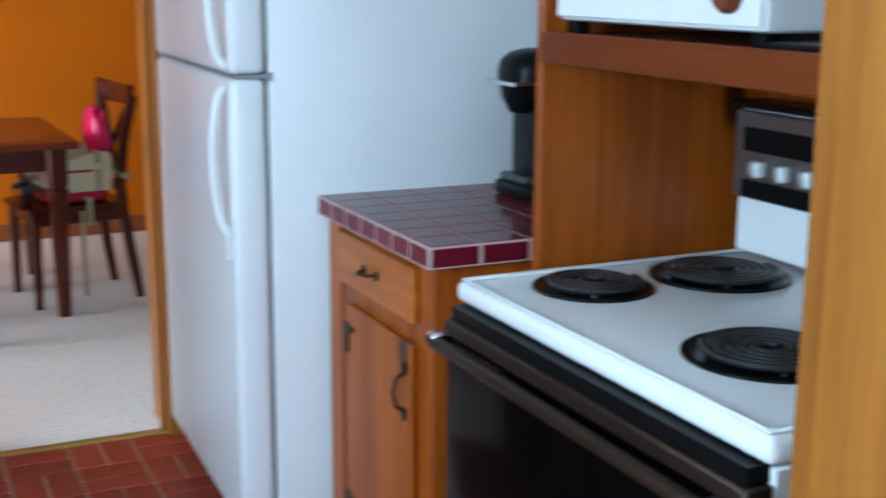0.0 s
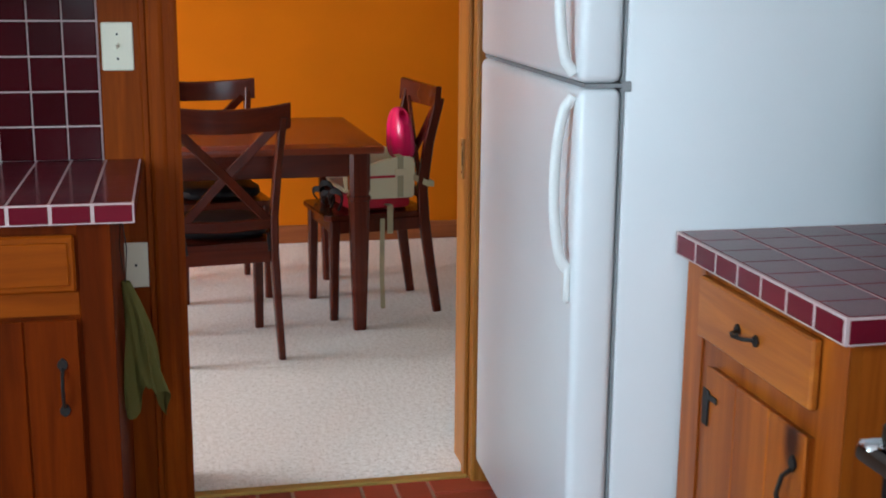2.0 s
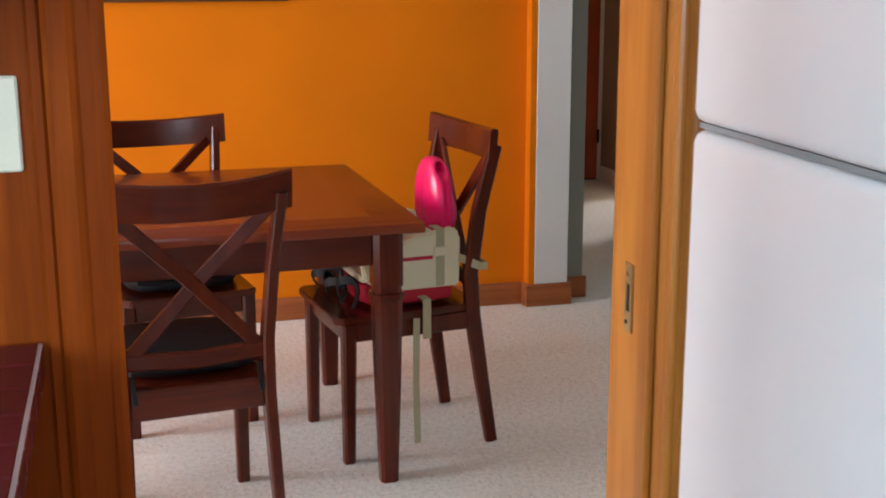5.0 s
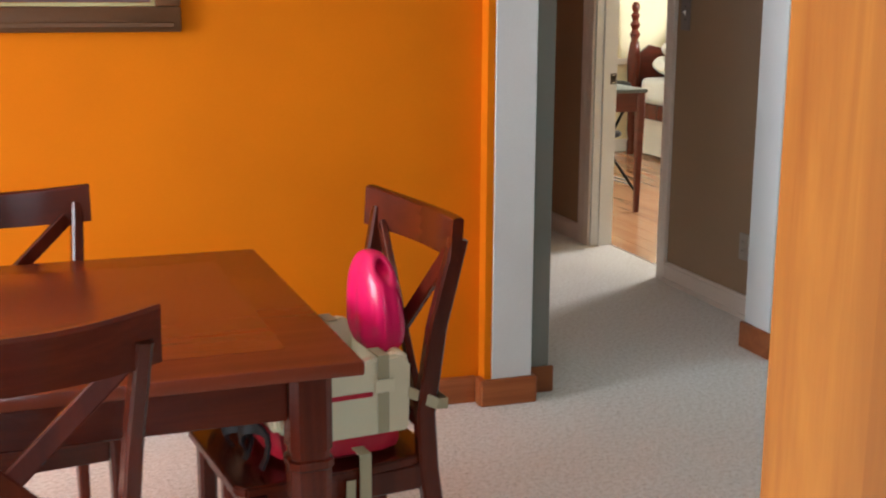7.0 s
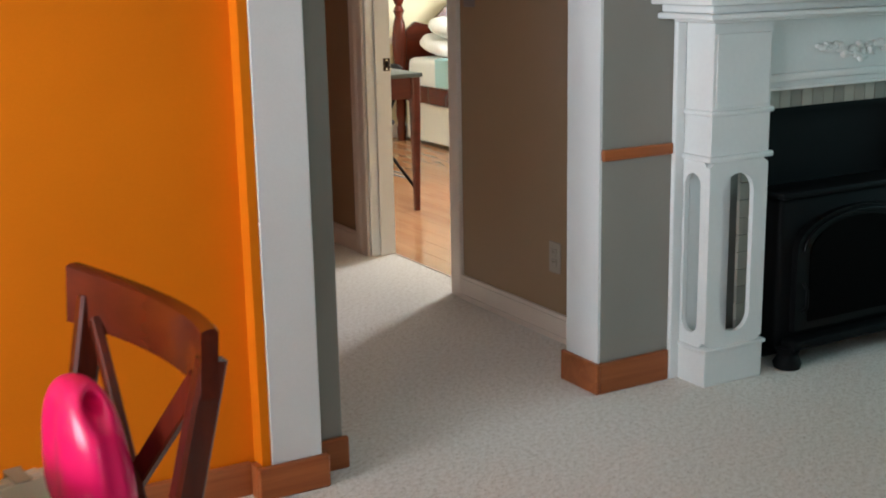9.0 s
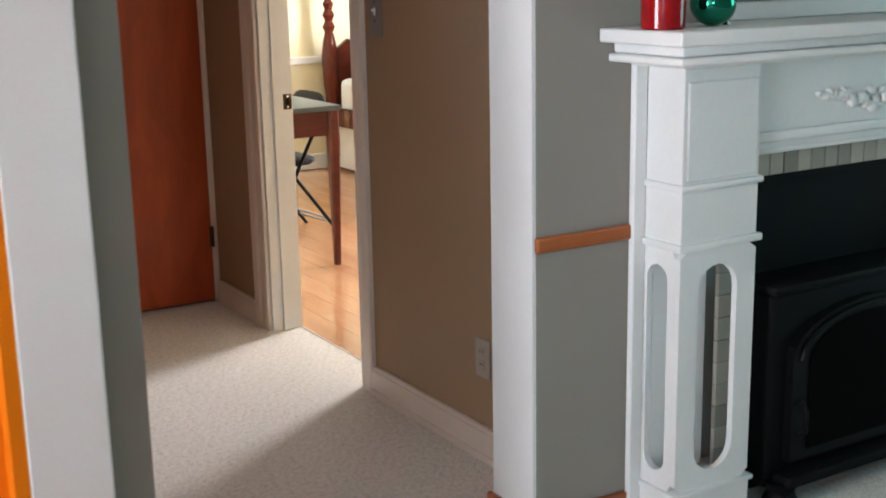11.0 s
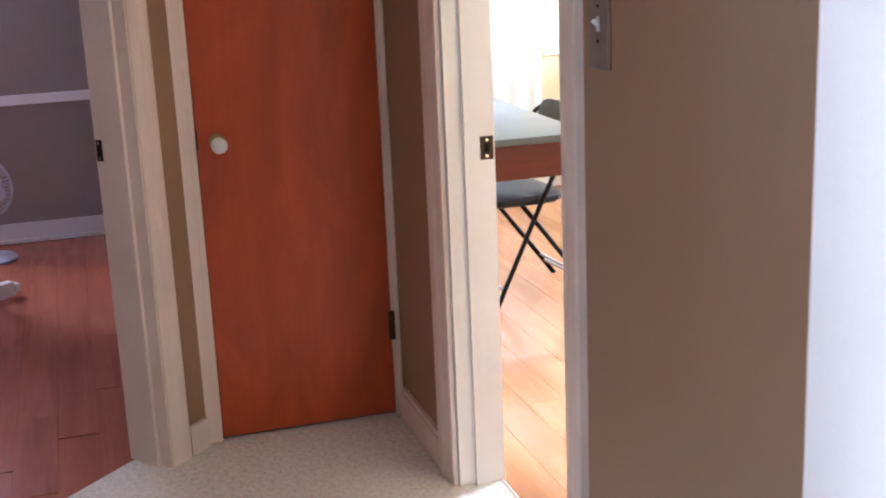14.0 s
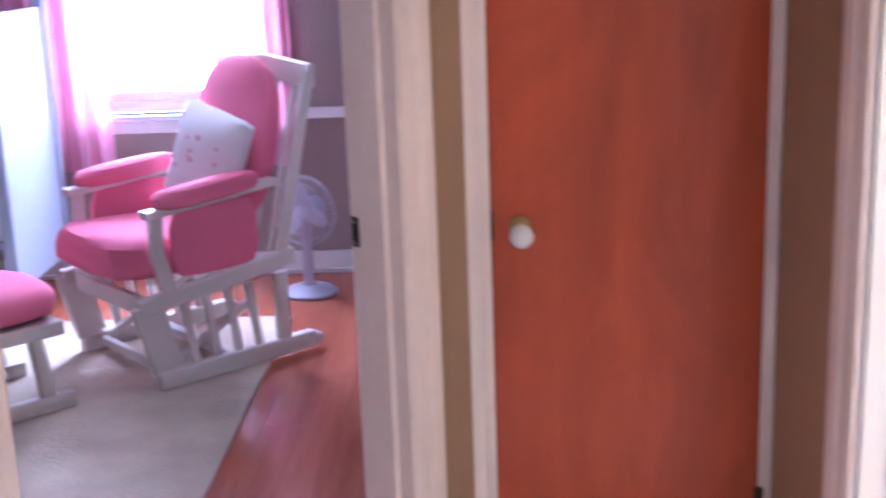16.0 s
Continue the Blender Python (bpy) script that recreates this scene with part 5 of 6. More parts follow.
# picture on the orange wall
pc = thing("framed_picture", 0.225, 6.888, 1.278, label="bronze-gilt framed print on the orange wall", category="picture")
pw, ph = 0.61, 0.72
for x0, x1, z0, z1 in ((-pw, pw, 0, 0.075), (-pw, pw, ph - 0.075, ph)):
    part("frame_rail", joined(boxed(x0, x1, -0.030, -0.002, z0, z1, 0.006, 2), boxed(x0 + 0.02, x1 - 0.02, -0.036, -0.0302, z0 + 0.012, z0 + 0.030, 0.003)), "gold_frame", pc)
for x0, x1 in ((-pw, -pw + 0.075), (pw - 0.075, pw)):
    part("frame_stile", boxed(x0, x1, -0.0298, -0.0022, 0.0752, ph - 0.0752, 0.006, 2), "gold_frame", pc)
part("inner_lip", joined(boxed(-pw + 0.075, pw - 0.075, -0.024, -0.008, 0.0755, 0.086), boxed(pw - 0.086, pw - 0.0752, -0.024, -0.008, 0.0862, ph - 0.076)), "brass", pc)
part("print", boxed(-pw + 0.076, pw - 0.087, -0.010, -0.006, 0.087, ph - 0.077), "art", pc, "dark mauve printed picture")
part("print_light_area", boxed(-0.20, 0.30, -0.0112, -0.0102, 0.10, 0.34), "art_pale", pc)

# small white plug-in lamp on the floor by the wall
nl = thing("toy", -0.27, 6.55, 0, label="small white plastic toy with a green stem on the carpet", category="toy")
part("body", lathe([(0.035, 0.0), (0.036, 0.04), (0.055, 0.06), (0.062, 0.085), (0.045, 0.11), (0.02, 0.125)], 24), "plastic_white", nl)
part("stem", sweep([(0, 0, 0.12), (-0.02, 0, 0.18), (-0.05, 0.01, 0.22)], 0.02, 0.02, up=(0, 1, 0), round_seg=10), "teal_blanket", nl, "pale green stem")


# ---- fireplace ----
mt = thing("fireplace_mantel", 3.386, 6.865, 0, label="white painted fireplace mantel with arched cut-out columns", category="fireplace")
# local: x to the right, front at y = 0, wall at y = 0.145
MW = 1.36


def arch_panel(w, h0, h1, z0, z1, side, t=0.018):
    """An upright board w wide from z0 to z1 with a round-ended slot from h0 to h1."""
    bm = bmesh.new()
    r = w * side
    mid = w / 2
    n = 10
    slot = [(mid + r * math.cos(a), h1 - r + r * math.sin(a)) for a in (math.pi * i / n for i in range(n + 1))]
    slot += [(mid - r * math.cos(a), h0 + r - r * math.sin(a)) for a in (math.pi * i / n for i in range(n + 1))]
    outer = []
    for (x, z) in slot:
        ax = w if x > mid + 1e-6 else (0 if x < mid - 1e-6 else x)
        az = z
        if z > h1 - r:
            f = (z - (h1 - r)) / r
            outer.append((mid + (mid if x > mid else -mid) * (1.0 if abs(x - mid) > r * 0.72 else abs(x - mid) / (r * 0.72)), z1 if abs(x - mid) <= r * 0.72 else (h1 - r) + (z1 - (h1 - r)) * min(1, f / 0.7)))
        elif z < h0 + r:
            f = ((h0 + r) - z) / r
            outer.append((mid + (mid if x > mid else -mid) * (1.0 if abs(x - mid) > r * 0.72 else abs(x - mid) / (r * 0.72)), z0 if abs(x - mid) <= r * 0.72 else (h0 + r) - ((h0 + r) - z0) * min(1, f / 0.7)))
        else:
            outer.append((ax, az))
    m = len(slot)
    ring = {}
    for key, pts, y in (("si", slot, 0), ("oi", outer, 0), ("sb", slot, t), ("ob", outer, t)):
        ring[key] = [bm.verts.new((x, y, z)) for x, z in pts]
    for i in range(m):
        j = (i + 1) % m
        bm.faces.new((ring["oi"][i], ring["oi"][j], ring["si"][j], ring["si"][i]))
        bm.faces.new((ring["ob"][j], ring["ob"][i], ring["sb"][i], ring["sb"][j]))
        bm.faces.new((ring["si"][i], ring["si"][j], ring["sb"][j], ring["sb"][i]))
        bm.faces.new((ring["oi"][j], ring["oi"][i], ring["ob"][i], ring["ob"][j]))
    bmesh.ops.recalc_face_normals(bm, faces=bm.faces)
    return bm


for cx in (0.0, MW - 0.25):
    col = part("column", boxed(cx, cx + 0.25, 0.0, 0.144, 0.765, 1.20, 0.002), "mantel", mt, smooth=False)
    part("column_base", boxed(cx - 0.004, cx + 0.254, -0.004, 0.144, 0.0, 0.118, 0.003), "mantel", mt, smooth=False)
    part("base_moulding", boxed(cx - 0.010, cx + 0.262, -0.012, 0.144, 0.1182, 0.132, 0.004, 2), "mantel", mt)
    part("front_arch_panel", arch_panel(0.25, 0.175, 0.715, 0.1322, 0.757, 0.26), "mantel", mt, smooth=False, at=Matrix.Translation((cx, 0, 0)))
    for sx in ((cx + 0.018) if cx < 0.5 else (cx + 0.25), ):
        part("side_arch_panel", arch_panel(0.126, 0.175, 0.715, 0.1322, 0.757, 0.30), "mantel", mt, smooth=False, at=Matrix.Translation((sx, 0.0182, 0)) @ Matrix.Rotation(radians(90), 4, "Z"))
    part("moulding", boxed(cx - 0.012, cx + 0.262, -0.012, 0.144, 0.758, 0.777, 0.005, 2), "mantel", mt)
    part("moulding", boxed(cx - 0.010, cx + 0.260, -0.010, 0.144, 0.905, 0.922, 0.005, 2), "mantel", mt)
    part("raised_panel", boxed(cx + 0.012, cx + 0.238, -0.004, -0.0002, 0.93, 1.165, 0.003), "mantel", mt, smooth=False)
for cx in (0.0, MW - 0.25):
    part("column_back", boxed(cx + 0.020, cx + 0.200, 0.120, 0.1435, 0.1325, 0.7565), "mantel", mt, smooth=False)
part("wall_strip", boxed(-0.042, -0.0008, 0.126, 0.1455, 0.0, 1.205, 0.004), "mantel", mt, smooth=False)
part("frieze", boxed(0.2505, MW - 0.2505, 0.030, 0.144, 0.965, 1.20, 0.002), "mantel", mt, smooth=False)
part("frieze_moulding", boxed(0.2505, MW - 0.2505, 0.020, 0.0298, 0.995, 1.022, 0.006, 2), "mantel", mt)
part("frieze_bead", boxed(0.2505, MW - 0.2505, 0.022, 0.0298, 0.966, 0.978, 0.004, 2), "mantel", mt)
for i, (o, z0, z1) in enumerate(((0.045, 1.2005, 1.212), (0.112, 1.2125, 1.232), (0.095, 1.2325, 1.258), (0.140, 1.2585, 1.292))):
    part("cornice" if i < 3 else "mantel_shelf", boxed(-o, MW + o, -o, 0.145, z0, z1, 0.006, 3), "mantel", mt)
# carved ornament: a swag of leaves and buds
random.seed(7)
for i in range(46):
    f = i / 45 * 2 - 1
    zc = 1.105 - 0.014 * (1 - abs(f)) * 2 + random.uniform(-0.022, 0.022) * (1.15 - abs(f))
    b = puff(random.uniform(0.010, 0.021), random.uniform(0.008, 0.014), random.uniform(0.008, 0.016), 2.0, 10)
    bmesh.ops.rotate(b, verts=b.verts, matrix=Matrix.Rotation(random.uniform(-1.2, 1.2), 3, "Y"))
    bmesh.ops.translate(b, verts=b.verts, vec=(MW / 2 + f * 0.20, 0.0275, zc))
    part("carved_leaf", b, "mantel", mt)
# stone slips
slips = thing("stone_surround", 3.386, 6.865, 0, label="grey stone tile surround inside the mantel", category="tiles")
for i in range(17):
    x0 = 0.252 + i * (MW - 0.504) / 17
    part("stone_tile", boxed(x0 + 0.001, x0 + (MW - 0.504) / 17 - 0.0015, 0.062, 0.075, 0.902, 0.962, 0.0015), "stone", slips, smooth=False)
for i in range(15):
    for x0 in (0.205, MW - 0.27):
        part("stone_tile", boxed(x0, x0 + 0.065, 0.078, 0.092, 0.002 + i * 0.06, 0.060 + i * 0.06, 0.0015), "stone", slips, smooth=False)
setting("wall_firebox", joined(boxed(3.672, 4.49, 7.0, 7.012, 0.0, 0.90), boxed(3.672, 4.49, 6.945, 6.998, 0.885, 0.90)), "black_matte", "black firebox back inside the mantel", "firebox")

si = thing("stove_insert", 4.08, 6.90, 0, label="black cast-iron electric stove with an arched glass door in the fireplace", category="stove")
part("body", boxed(-0.36, 0.36, -0.02, 0.095, 0.055, 0.60, 0.02, 3), "black_matte", si)
part("top_plate", boxed(-0.38, 0.38, -0.05, 0.10, 0.601, 0.625, 0.008, 2), "black_matte", si)
arch = [(-0.30, 0.13), (0.30, 0.13), (0.30, 0.42)] + [(0.30 * math.cos(a), 0.42 + 0.13 * math.sin(a)) for a in (math.pi * i / 14 for i in range(1, 14))] + [(-0.30, 0.42)]
bm = prism(arch, 0, 0.026)
dr_ = part("door", bm, "black", si, "arched black door", smooth=False, at=Matrix.Translation((0, -0.0205, 0)) @ Matrix.Rotation(radians(90), 4, "X"))
inner = [(x * 0.80, 0.16 + (z - 0.13) * 0.84) for x, z in arch]
part("glass", prism(inner, 0.0265, 0.030), "dark_glass", dr_, "dark glass")
part("arch_rib", sweep([(x * 0.9, -0.05, 0.145 + (z - 0.13) * 0.92) for x, z in arch[2:]], 0.016, 0.012, up=(0, 1, 0), round_seg=8), "black", si)
part("hearth_lip", boxed(-0.34, 0.34, -0.09, -0.021, 0.075, 0.11, 0.012, 2), "black_matte", si)
for x in (-0.31, 0.31):
    part("leg", lathe([(0.045, 0), (0.05, 0.02), (0.035, 0.05), (0.05, 0.08)], 16, "z", (x, -0.03, 0)), "black_matte", si)
part("door_handle", sweep([(-0.27, -0.05, 0.30), (-0.275, -0.075, 0.28), (-0.275, -0.075, 0.22), (-0.27, -0.05, 0.20)], 0.012, 0.012, up=(1, 0, 0), round_seg=8), "black", si)

# on the mantel
vs = tagged(mesh_object("glass_vase", lathe([(0.046, 0), (0.050, 0.004), (0.051, 0.10), (0.050, 0.20), (0.049, 0.262), (0.046, 0.262), (0.046, 0.01)], 40, "z", (3.302, 6.850, 1.292)), "red_glass", True), "tall red mottled glass vase on the mantel shelf", "vase")
orb = thing("glass_ornament", 3.462, 6.86, 1.2925, label="shiny green glass ball ornament on the mantel shelf", category="ornament")
bm = puff(0.054, 0.054, 0.052, 2.0, 32)
bmesh.ops.translate(bm, verts=bm.verts, vec=(0, 0, 0.052))
part("ball", bm, "green_glass", orb)
part("cap", lathe([(0.016, 0.10), (0.017, 0.112), (0.012, 0.118), (0.003, 0.122)], 20), "chrome", orb, "silver cap")
part("glass_curl", sweep([(0, 0, 0.118), (0.02, 0, 0.135), (0.035, -0.01, 0.125), (0.03, -0.02, 0.108)], 0.008, 0.008, up=(0, 1, 0.2), round_seg=8), "green_glass", orb)
part("stand_foot", lathe([(0.012, 0.0), (0.010, 0.006), (0.006, 0.01)], 14, "z", (0.06, 0.015, 0)), "chrome", orb)
pf = thing("framed_picture", 4.15, 6.985, 1.2925, label="wide pale frame on the mantel shelf, its pane's reflection painted flat grey", category="mirror")
for x0, x1, z0, z1 in ((-0.60, 0.60, 0, 0.045), (-0.60, 0.60, 0.60, 0.645), (-0.60, -0.555, 0.0455, 0.5995), (0.555, 0.60, 0.0455, 0.5995)):
    part("frame_side", boxed(x0, x1, -0.012, 0.015, z0, z1, 0.004), "white_trim", pf, smooth=False)
# matte grey pane: the colour takes the place of a reflected wall
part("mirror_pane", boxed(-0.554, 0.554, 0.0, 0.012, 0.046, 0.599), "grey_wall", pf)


# ---- nursery ----
def window_unit(name, x0, x1, y, z0, z1, facing, label, mat="white_trim"):
    """A two-sash window in a wall along x. facing: -1 if the room lies at smaller y."""
    t = thing(name, (x0 + x1) / 2, y, z0, label=label, category="window")
    t["kind"] = "structure"
    w, h, s = (x1 - x0) / 2, z1 - z0, facing
    part("window_sill", boxed(-w - 0.06, w + 0.06, s * 0.075, s * -0.04, -0.085, -0.06, 0.005), mat, t)
    part("window_apron", boxed(-w - 0.04, w + 0.04, s * 0.064, s * 0.05, -0.14, -0.0855, 0.003), mat, t)
    for a, b in ((-w - 0.075, -w), (w, w + 0.075)):
        part("window_casing", boxed(a, b, s * 0.07, s * 0.05, -0.0595, h, 0.004), mat, t)
    part("window_casing", boxed(-w - 0.075, w + 0.075, s * 0.07, s * 0.05, h + 0.0005, h + 0.08, 0.004), mat, t)
    for za, zb in ((0, h / 2), (h / 2, h)):
        fr_ = part("window_frame", joined(boxed(-w, -w + 0.04, -0.02, 0.02, za, zb), boxed(w - 0.04, w, -0.02, 0.02, za, zb), boxed(-w + 0.04, w - 0.04, -0.02, 0.02, za, za + 0.04), boxed(-w + 0.04, w - 0.04, -0.02, 0.02, zb - 0.04, zb)), mat, t, smooth=False)
        pane = part("pane", boxed(-w + 0.041, w - 0.041, -0.002, 0.002, za + 0.041, zb - 0.041), "window_glass", fr_)
        pane.visible_shadow = False
    return t


window_unit("window_1", 0.93, 1.79, 12.80, 0.80, 2.04, -1, "white-framed nursery window full of bright daylight")
window_unit("window_2", 3.86, 4.84, 12.80, 0.83, 2.24, -1, "white-framed office window behind sheer curtains")


def curtain(name, x0, x1, y, z0, z1, folds, mat, label, flare=0.0):
    bm = bmesh.new()
    nx_, nz = folds * 8, 14
    g = []
    for j in range(nz + 1):
        f = j / nz
        row = []
        for i in range(nx_ + 1):
            u = i / nx_
            x = x0 + (x1 - x0) * u + flare * (1 - f) * (u - 0.5)
            row.append(bm.verts.new((x, y + (0.016 + 0.006 * math.sin(3 * u)) * math.sin(2 * math.pi * folds * u + 0.5 * f), z0 + (z1 - z0) * f)))
        g.append(row)
    for j in range(nz):
        for i in range(nx_):
            bm.faces.new((g[j][i], g[j][i + 1], g[j + 1][i + 1], g[j + 1][i]))
    bmesh.ops.solidify(bm, geom=bm.faces[:], thickness=0.002)
    return tagged(mesh_object(name, bm, mat, True), label, "curtain")


def curtain_rod(x0, x1, y, z, label):
    t = thing("curtain_rod", (x0 + x1) / 2, y, z, label=label, category="curtain rod")
    w = (x1 - x0) / 2
    part("rod", lathe([(0.009, -w), (0.009, w)], 12, "x"), "black_matte", t)
    for s in (-1, 1):
        part("finial", lathe([(0.008, s * w), (0.018, s * (w + 0.015)), (0.016, s * (w + 0.03)), (0.003, s * (w + 0.04))], 12, "x"), "black_matte", t)
        part("bracket", boxed(s * (w - 0.06) - 0.006, s * (w - 0.06) + 0.006, 0.0, 12.748 - y, -0.008, 0.008, 0.002), "black_matte", t)


curtain_rod(0.70, 1.98, 12.66, 2.15, "dark curtain rod above the nursery window")
curtain("curtain", 0.66, 1.07, 12.66, 0.51, 2.14, 5, "curtain_pink", "pink nursery curtain hanging beside the window", 0.05)
curtain("curtain", 1.60, 1.88, 12.66, 0.51, 2.14, 5, "curtain_pink", "pink nursery curtain hanging beside the window", 0.05)
curtain_rod(3.70, 4.99, 12.66, 2.33, "dark curtain rod above the office window")
curtain("curtain", 3.80, 4.36, 12.66, 0.12, 2.32, 5, "curtain_white", "white sheer office curtain glowing with daylight")
curtain("curtain", 4.37, 4.93, 12.66, 0.12, 2.32, 5, "curtain_white", "white sheer office curtain glowing with daylight")

rug = tagged(mesh_object("area_rug", boxed(-0.1, 1.93, 10.04, 12.05, 0.0015, 0.013, 0.005, 2), "rug"), "cream shaggy area rug under the glider chair", "rug")

GR = -135.0
gl = thing("glider_chair", 1.630, 11.66, 0.013, GR + 268, label="white wooden glider chair with bright pink cushions on the rug", category="chair")
# local: +y is forward, x to the sides
GW = 0.29
for s in (-1, 1):
    x = s * GW
    part("base_rail", joined(boxed(x - 0.022, x + 0.022, -0.33, 0.31, 0.0, 0.065, 0.008, 2), boxed(x - 0.020, x + 0.020, -0.36, -0.3302, 0.012, 0.05, 0.006)), "glider_white", gl)
    part("base_post", sweep([(x, 0.27, 0.0655), (x, 0.33, 0.31)], 0.030, 0.11, up=(0, 1, 0)), "glider_white", gl)
    part("base_post", sweep([(x, -0.20, 0.0655), (x, -0.20, 0.31)], 0.030, 0.05, up=(0, 1, 0)), "glider_white", gl)
    for i in range(4):
        y0 = 0.16 - i * 0.085
        part("slat", sweep([(x, y0, 0.0655), (x, y0 + 0.03, 0.3)], 0.016, 0.030, up=(0, 1, 0)), "glider_white", gl)
    part("side_rail", sweep([(x, -0.26, 0.365), (x, 0.0, 0.335), (x, 0.36, 0.295)], 0.036, 0.062, up=(0, 0, 1)), "glider_white", gl)
    part("arm_post", sweep([(x, 0.235, 0.33), (x, 0.275, 0.47), (x, 0.27, 0.60)], 0.030, 0.050, up=(0, 1, 0)), "glider_white", gl)
    part("arm", sweep([(x, 0.31, 0.605), (x, 0.10, 0.62), (x, -0.20, 0.645)], 0.062, 0.026, up=(0, 0, 1)), "glider_white", gl)
    bm = puff(0.048, 0.20, 0.036, 4, 20)
    bmesh.ops.rotate(bm, verts=bm.verts, matrix=Matrix.Rotation(radians(-4), 3, "X"))
    bmesh.ops.translate(bm, verts=bm.verts, vec=(x, 0.07, 0.655))
    part("arm_cushion", bm, "pink_fabric", gl, "pink padded arm cover")
    bm = puff(0.012, 0.17, 0.12, 6, 16)
    bmesh.ops.translate(bm, verts=bm.verts, vec=(x, 0.05, 0.49))
    part("side_cover", bm, "pink_fabric", gl)
    part("back_post", sweep([(x, -0.20, 0.33), (x, -0.27, 0.62), (x, -0.375, 1.01)], 0.034, 0.045, up=(0, 1, 0)), "glider_white", gl)
    part("link_arm", sweep([(x * 0.8, 0.22, 0.06), (x * 0.8, -0.12, 0.22)], 0.02, 0.03, up=(0, 0, 1)), "glider_white", gl)
part("top_rail", sweep([(-GW - 0.02, -0.375, 0.995), (0, -0.395, 1.015), (GW + 0.02, -0.375, 0.995)], 0.028, 0.085, up=(0, 0, 1)), "glider_white", gl)
part("cross_bar", boxed(-GW, GW, -0.03, 0.01, 0.02, 0.05, 0.004), "glider_white", gl)
part("cross_bar", boxed(-GW, GW, 0.22, 0.25, 0.02, 0.05, 0.004), "glider_white", gl)
part("front_rail", boxed(-GW + 0.02, GW - 0.02, 0.30, 0.325, 0.25, 0.32, 0.004), "glider_white", gl)
for i in range(5):
    x = -0.2 + 0.1 * i
    part("spindle", sweep([(x, -0.215, 0.37), (x, -0.38, 0.98)], 0.02, 0.02, up=(0, 1, 0), round_seg=8), "glider_white", gl)
bm = puff(0.262, 0.29, 0.075, 6, 28, 0.03)
bmesh.ops.rotate(bm, verts=bm.verts, matrix=Matrix.Rotation(radians(3), 3, "X"))
bmesh.ops.translate(bm, verts=bm.verts, vec=(0, 0.125, 0.435))
part("seat_cushion", bm, "pink_fabric", gl, "bright pink seat cushion")
bm = puff(0.255, 0.07, 0.31, 2.6, 28, 0.03, 3.0)
bmesh.ops.rotate(bm, verts=bm.verts, matrix=Matrix.Rotation(radians(14), 3, "X"))
bmesh.ops.translate(bm, verts=bm.verts, vec=(0, -0.225, 0.755))
part("back_cushion", bm, "pink_fabric", gl, "bright pink rounded back cushion")

pl = thing("throw_pillow", 1.630, 11.66, 0.013, GR + 268, label="white throw pillow with faded pink flowers on the glider", category="pillow")
bm = puff(0.195, 0.06, 0.185, 7.0, 28, 0.04, 5.0)
for v in bm.verts:
    edge = max(abs(v.co.x) / 0.195, abs(v.co.z) / 0.185)
    v.co.y *= 1.25 - 1.05 * edge ** 3
    v.co.x *= 1 + 0.10 * (abs(v.co.z) / 0.185) ** 3
    v.co.z *= 1 + 0.08 * (abs(v.co.x) / 0.195) ** 3
RM = Matrix.Translation((-0.04, -0.085, 0.685)) @ Matrix.Rotation(radians(16), 4, "X") @ Matrix.Rotation(radians(-9), 4, "Y") @ Matrix.Scale(1.1, 4)
pb = part("pillow_body", bm, "pillow_fabric", pl, at=RM)
random.seed(11)
for i in range(16):
    fx, fz = random.uniform(-0.15, 0.15), random.uniform(-0.13, 0.13)
    yy = 0.06 * max(0.0, 1 - (abs(fx) / 0.195) ** 4 - (abs(fz) / 0.185) ** 4) ** 0.25 * (1.25 - 1.05 * max(abs(fx) / 0.195, abs(fz) / 0.185) ** 3) + 0.001
    b = puff(random.uniform(0.008, 0.02), 0.0015, random.uniform(0.006, 0.015), 2, 10)
    bmesh.ops.translate(b, verts=b.verts, vec=(fx, yy, fz))
    part("printed_flower", b, "leaf_pink", pb)

ot = thing("footstool", 1.04, 11.12, 0.013, GR + 268, label="white gliding footstool with a pink cushion before the glider", category="footstool")
for s in (-1, 1):
    x = s * 0.20
    part("base_rail", boxed(x - 0.02, x + 0.02, -0.23, 0.23, 0.0, 0.055, 0.008, 2), "glider_white", ot)
    for y in (-0.14, 0.14):
        part("leg", sweep([(x, y, 0.0555), (x, y * 0.85, 0.25)], 0.028, 0.05, up=(0, 1, 0)), "glider_white", ot)
    part("side_rail", boxed(x - 0.018, x + 0.018, -0.22, 0.22, 0.25, 0.30, 0.006), "glider_white", ot)
part("cross_bar", boxed(-0.18, 0.18, -0.02, 0.02, 0.012, 0.042, 0.003), "glider_white", ot)
part("seat_board", boxed(-0.182, 0.182, -0.21, 0.21, 0.285, 0.2995, 0.003), "glider_white", ot)
bm = puff(0.235, 0.245, 0.06, 3.5, 24, 0.04, 9.0)
bmesh.ops.translate(bm, verts=bm.verts, vec=(0, 0, 0.36))
part("cushion", bm, "pink_fabric", ot)

fn = thing("table_fan", 1.955, 12.40, 0, 155, label="white round electric fan standing on the nursery floor", category="fan")
part("base", lathe([(0.115, 0), (0.118, 0.012), (0.10, 0.026), (0.03, 0.04), (0.024, 0.06)], 36), "fan_plastic", fn)
part("neck", lathe([(0.022, 0.06), (0.019, 0.20), (0.024, 0.26), (0.02, 0.33)], 20), "fan_plastic", fn)
part("motor", lathe([(0.03, -0.10), (0.048, -0.085), (0.052, -0.02), (0.05, 0.0)], 24, "y", (0, 0, 0.365)), "fan_plastic", fn)
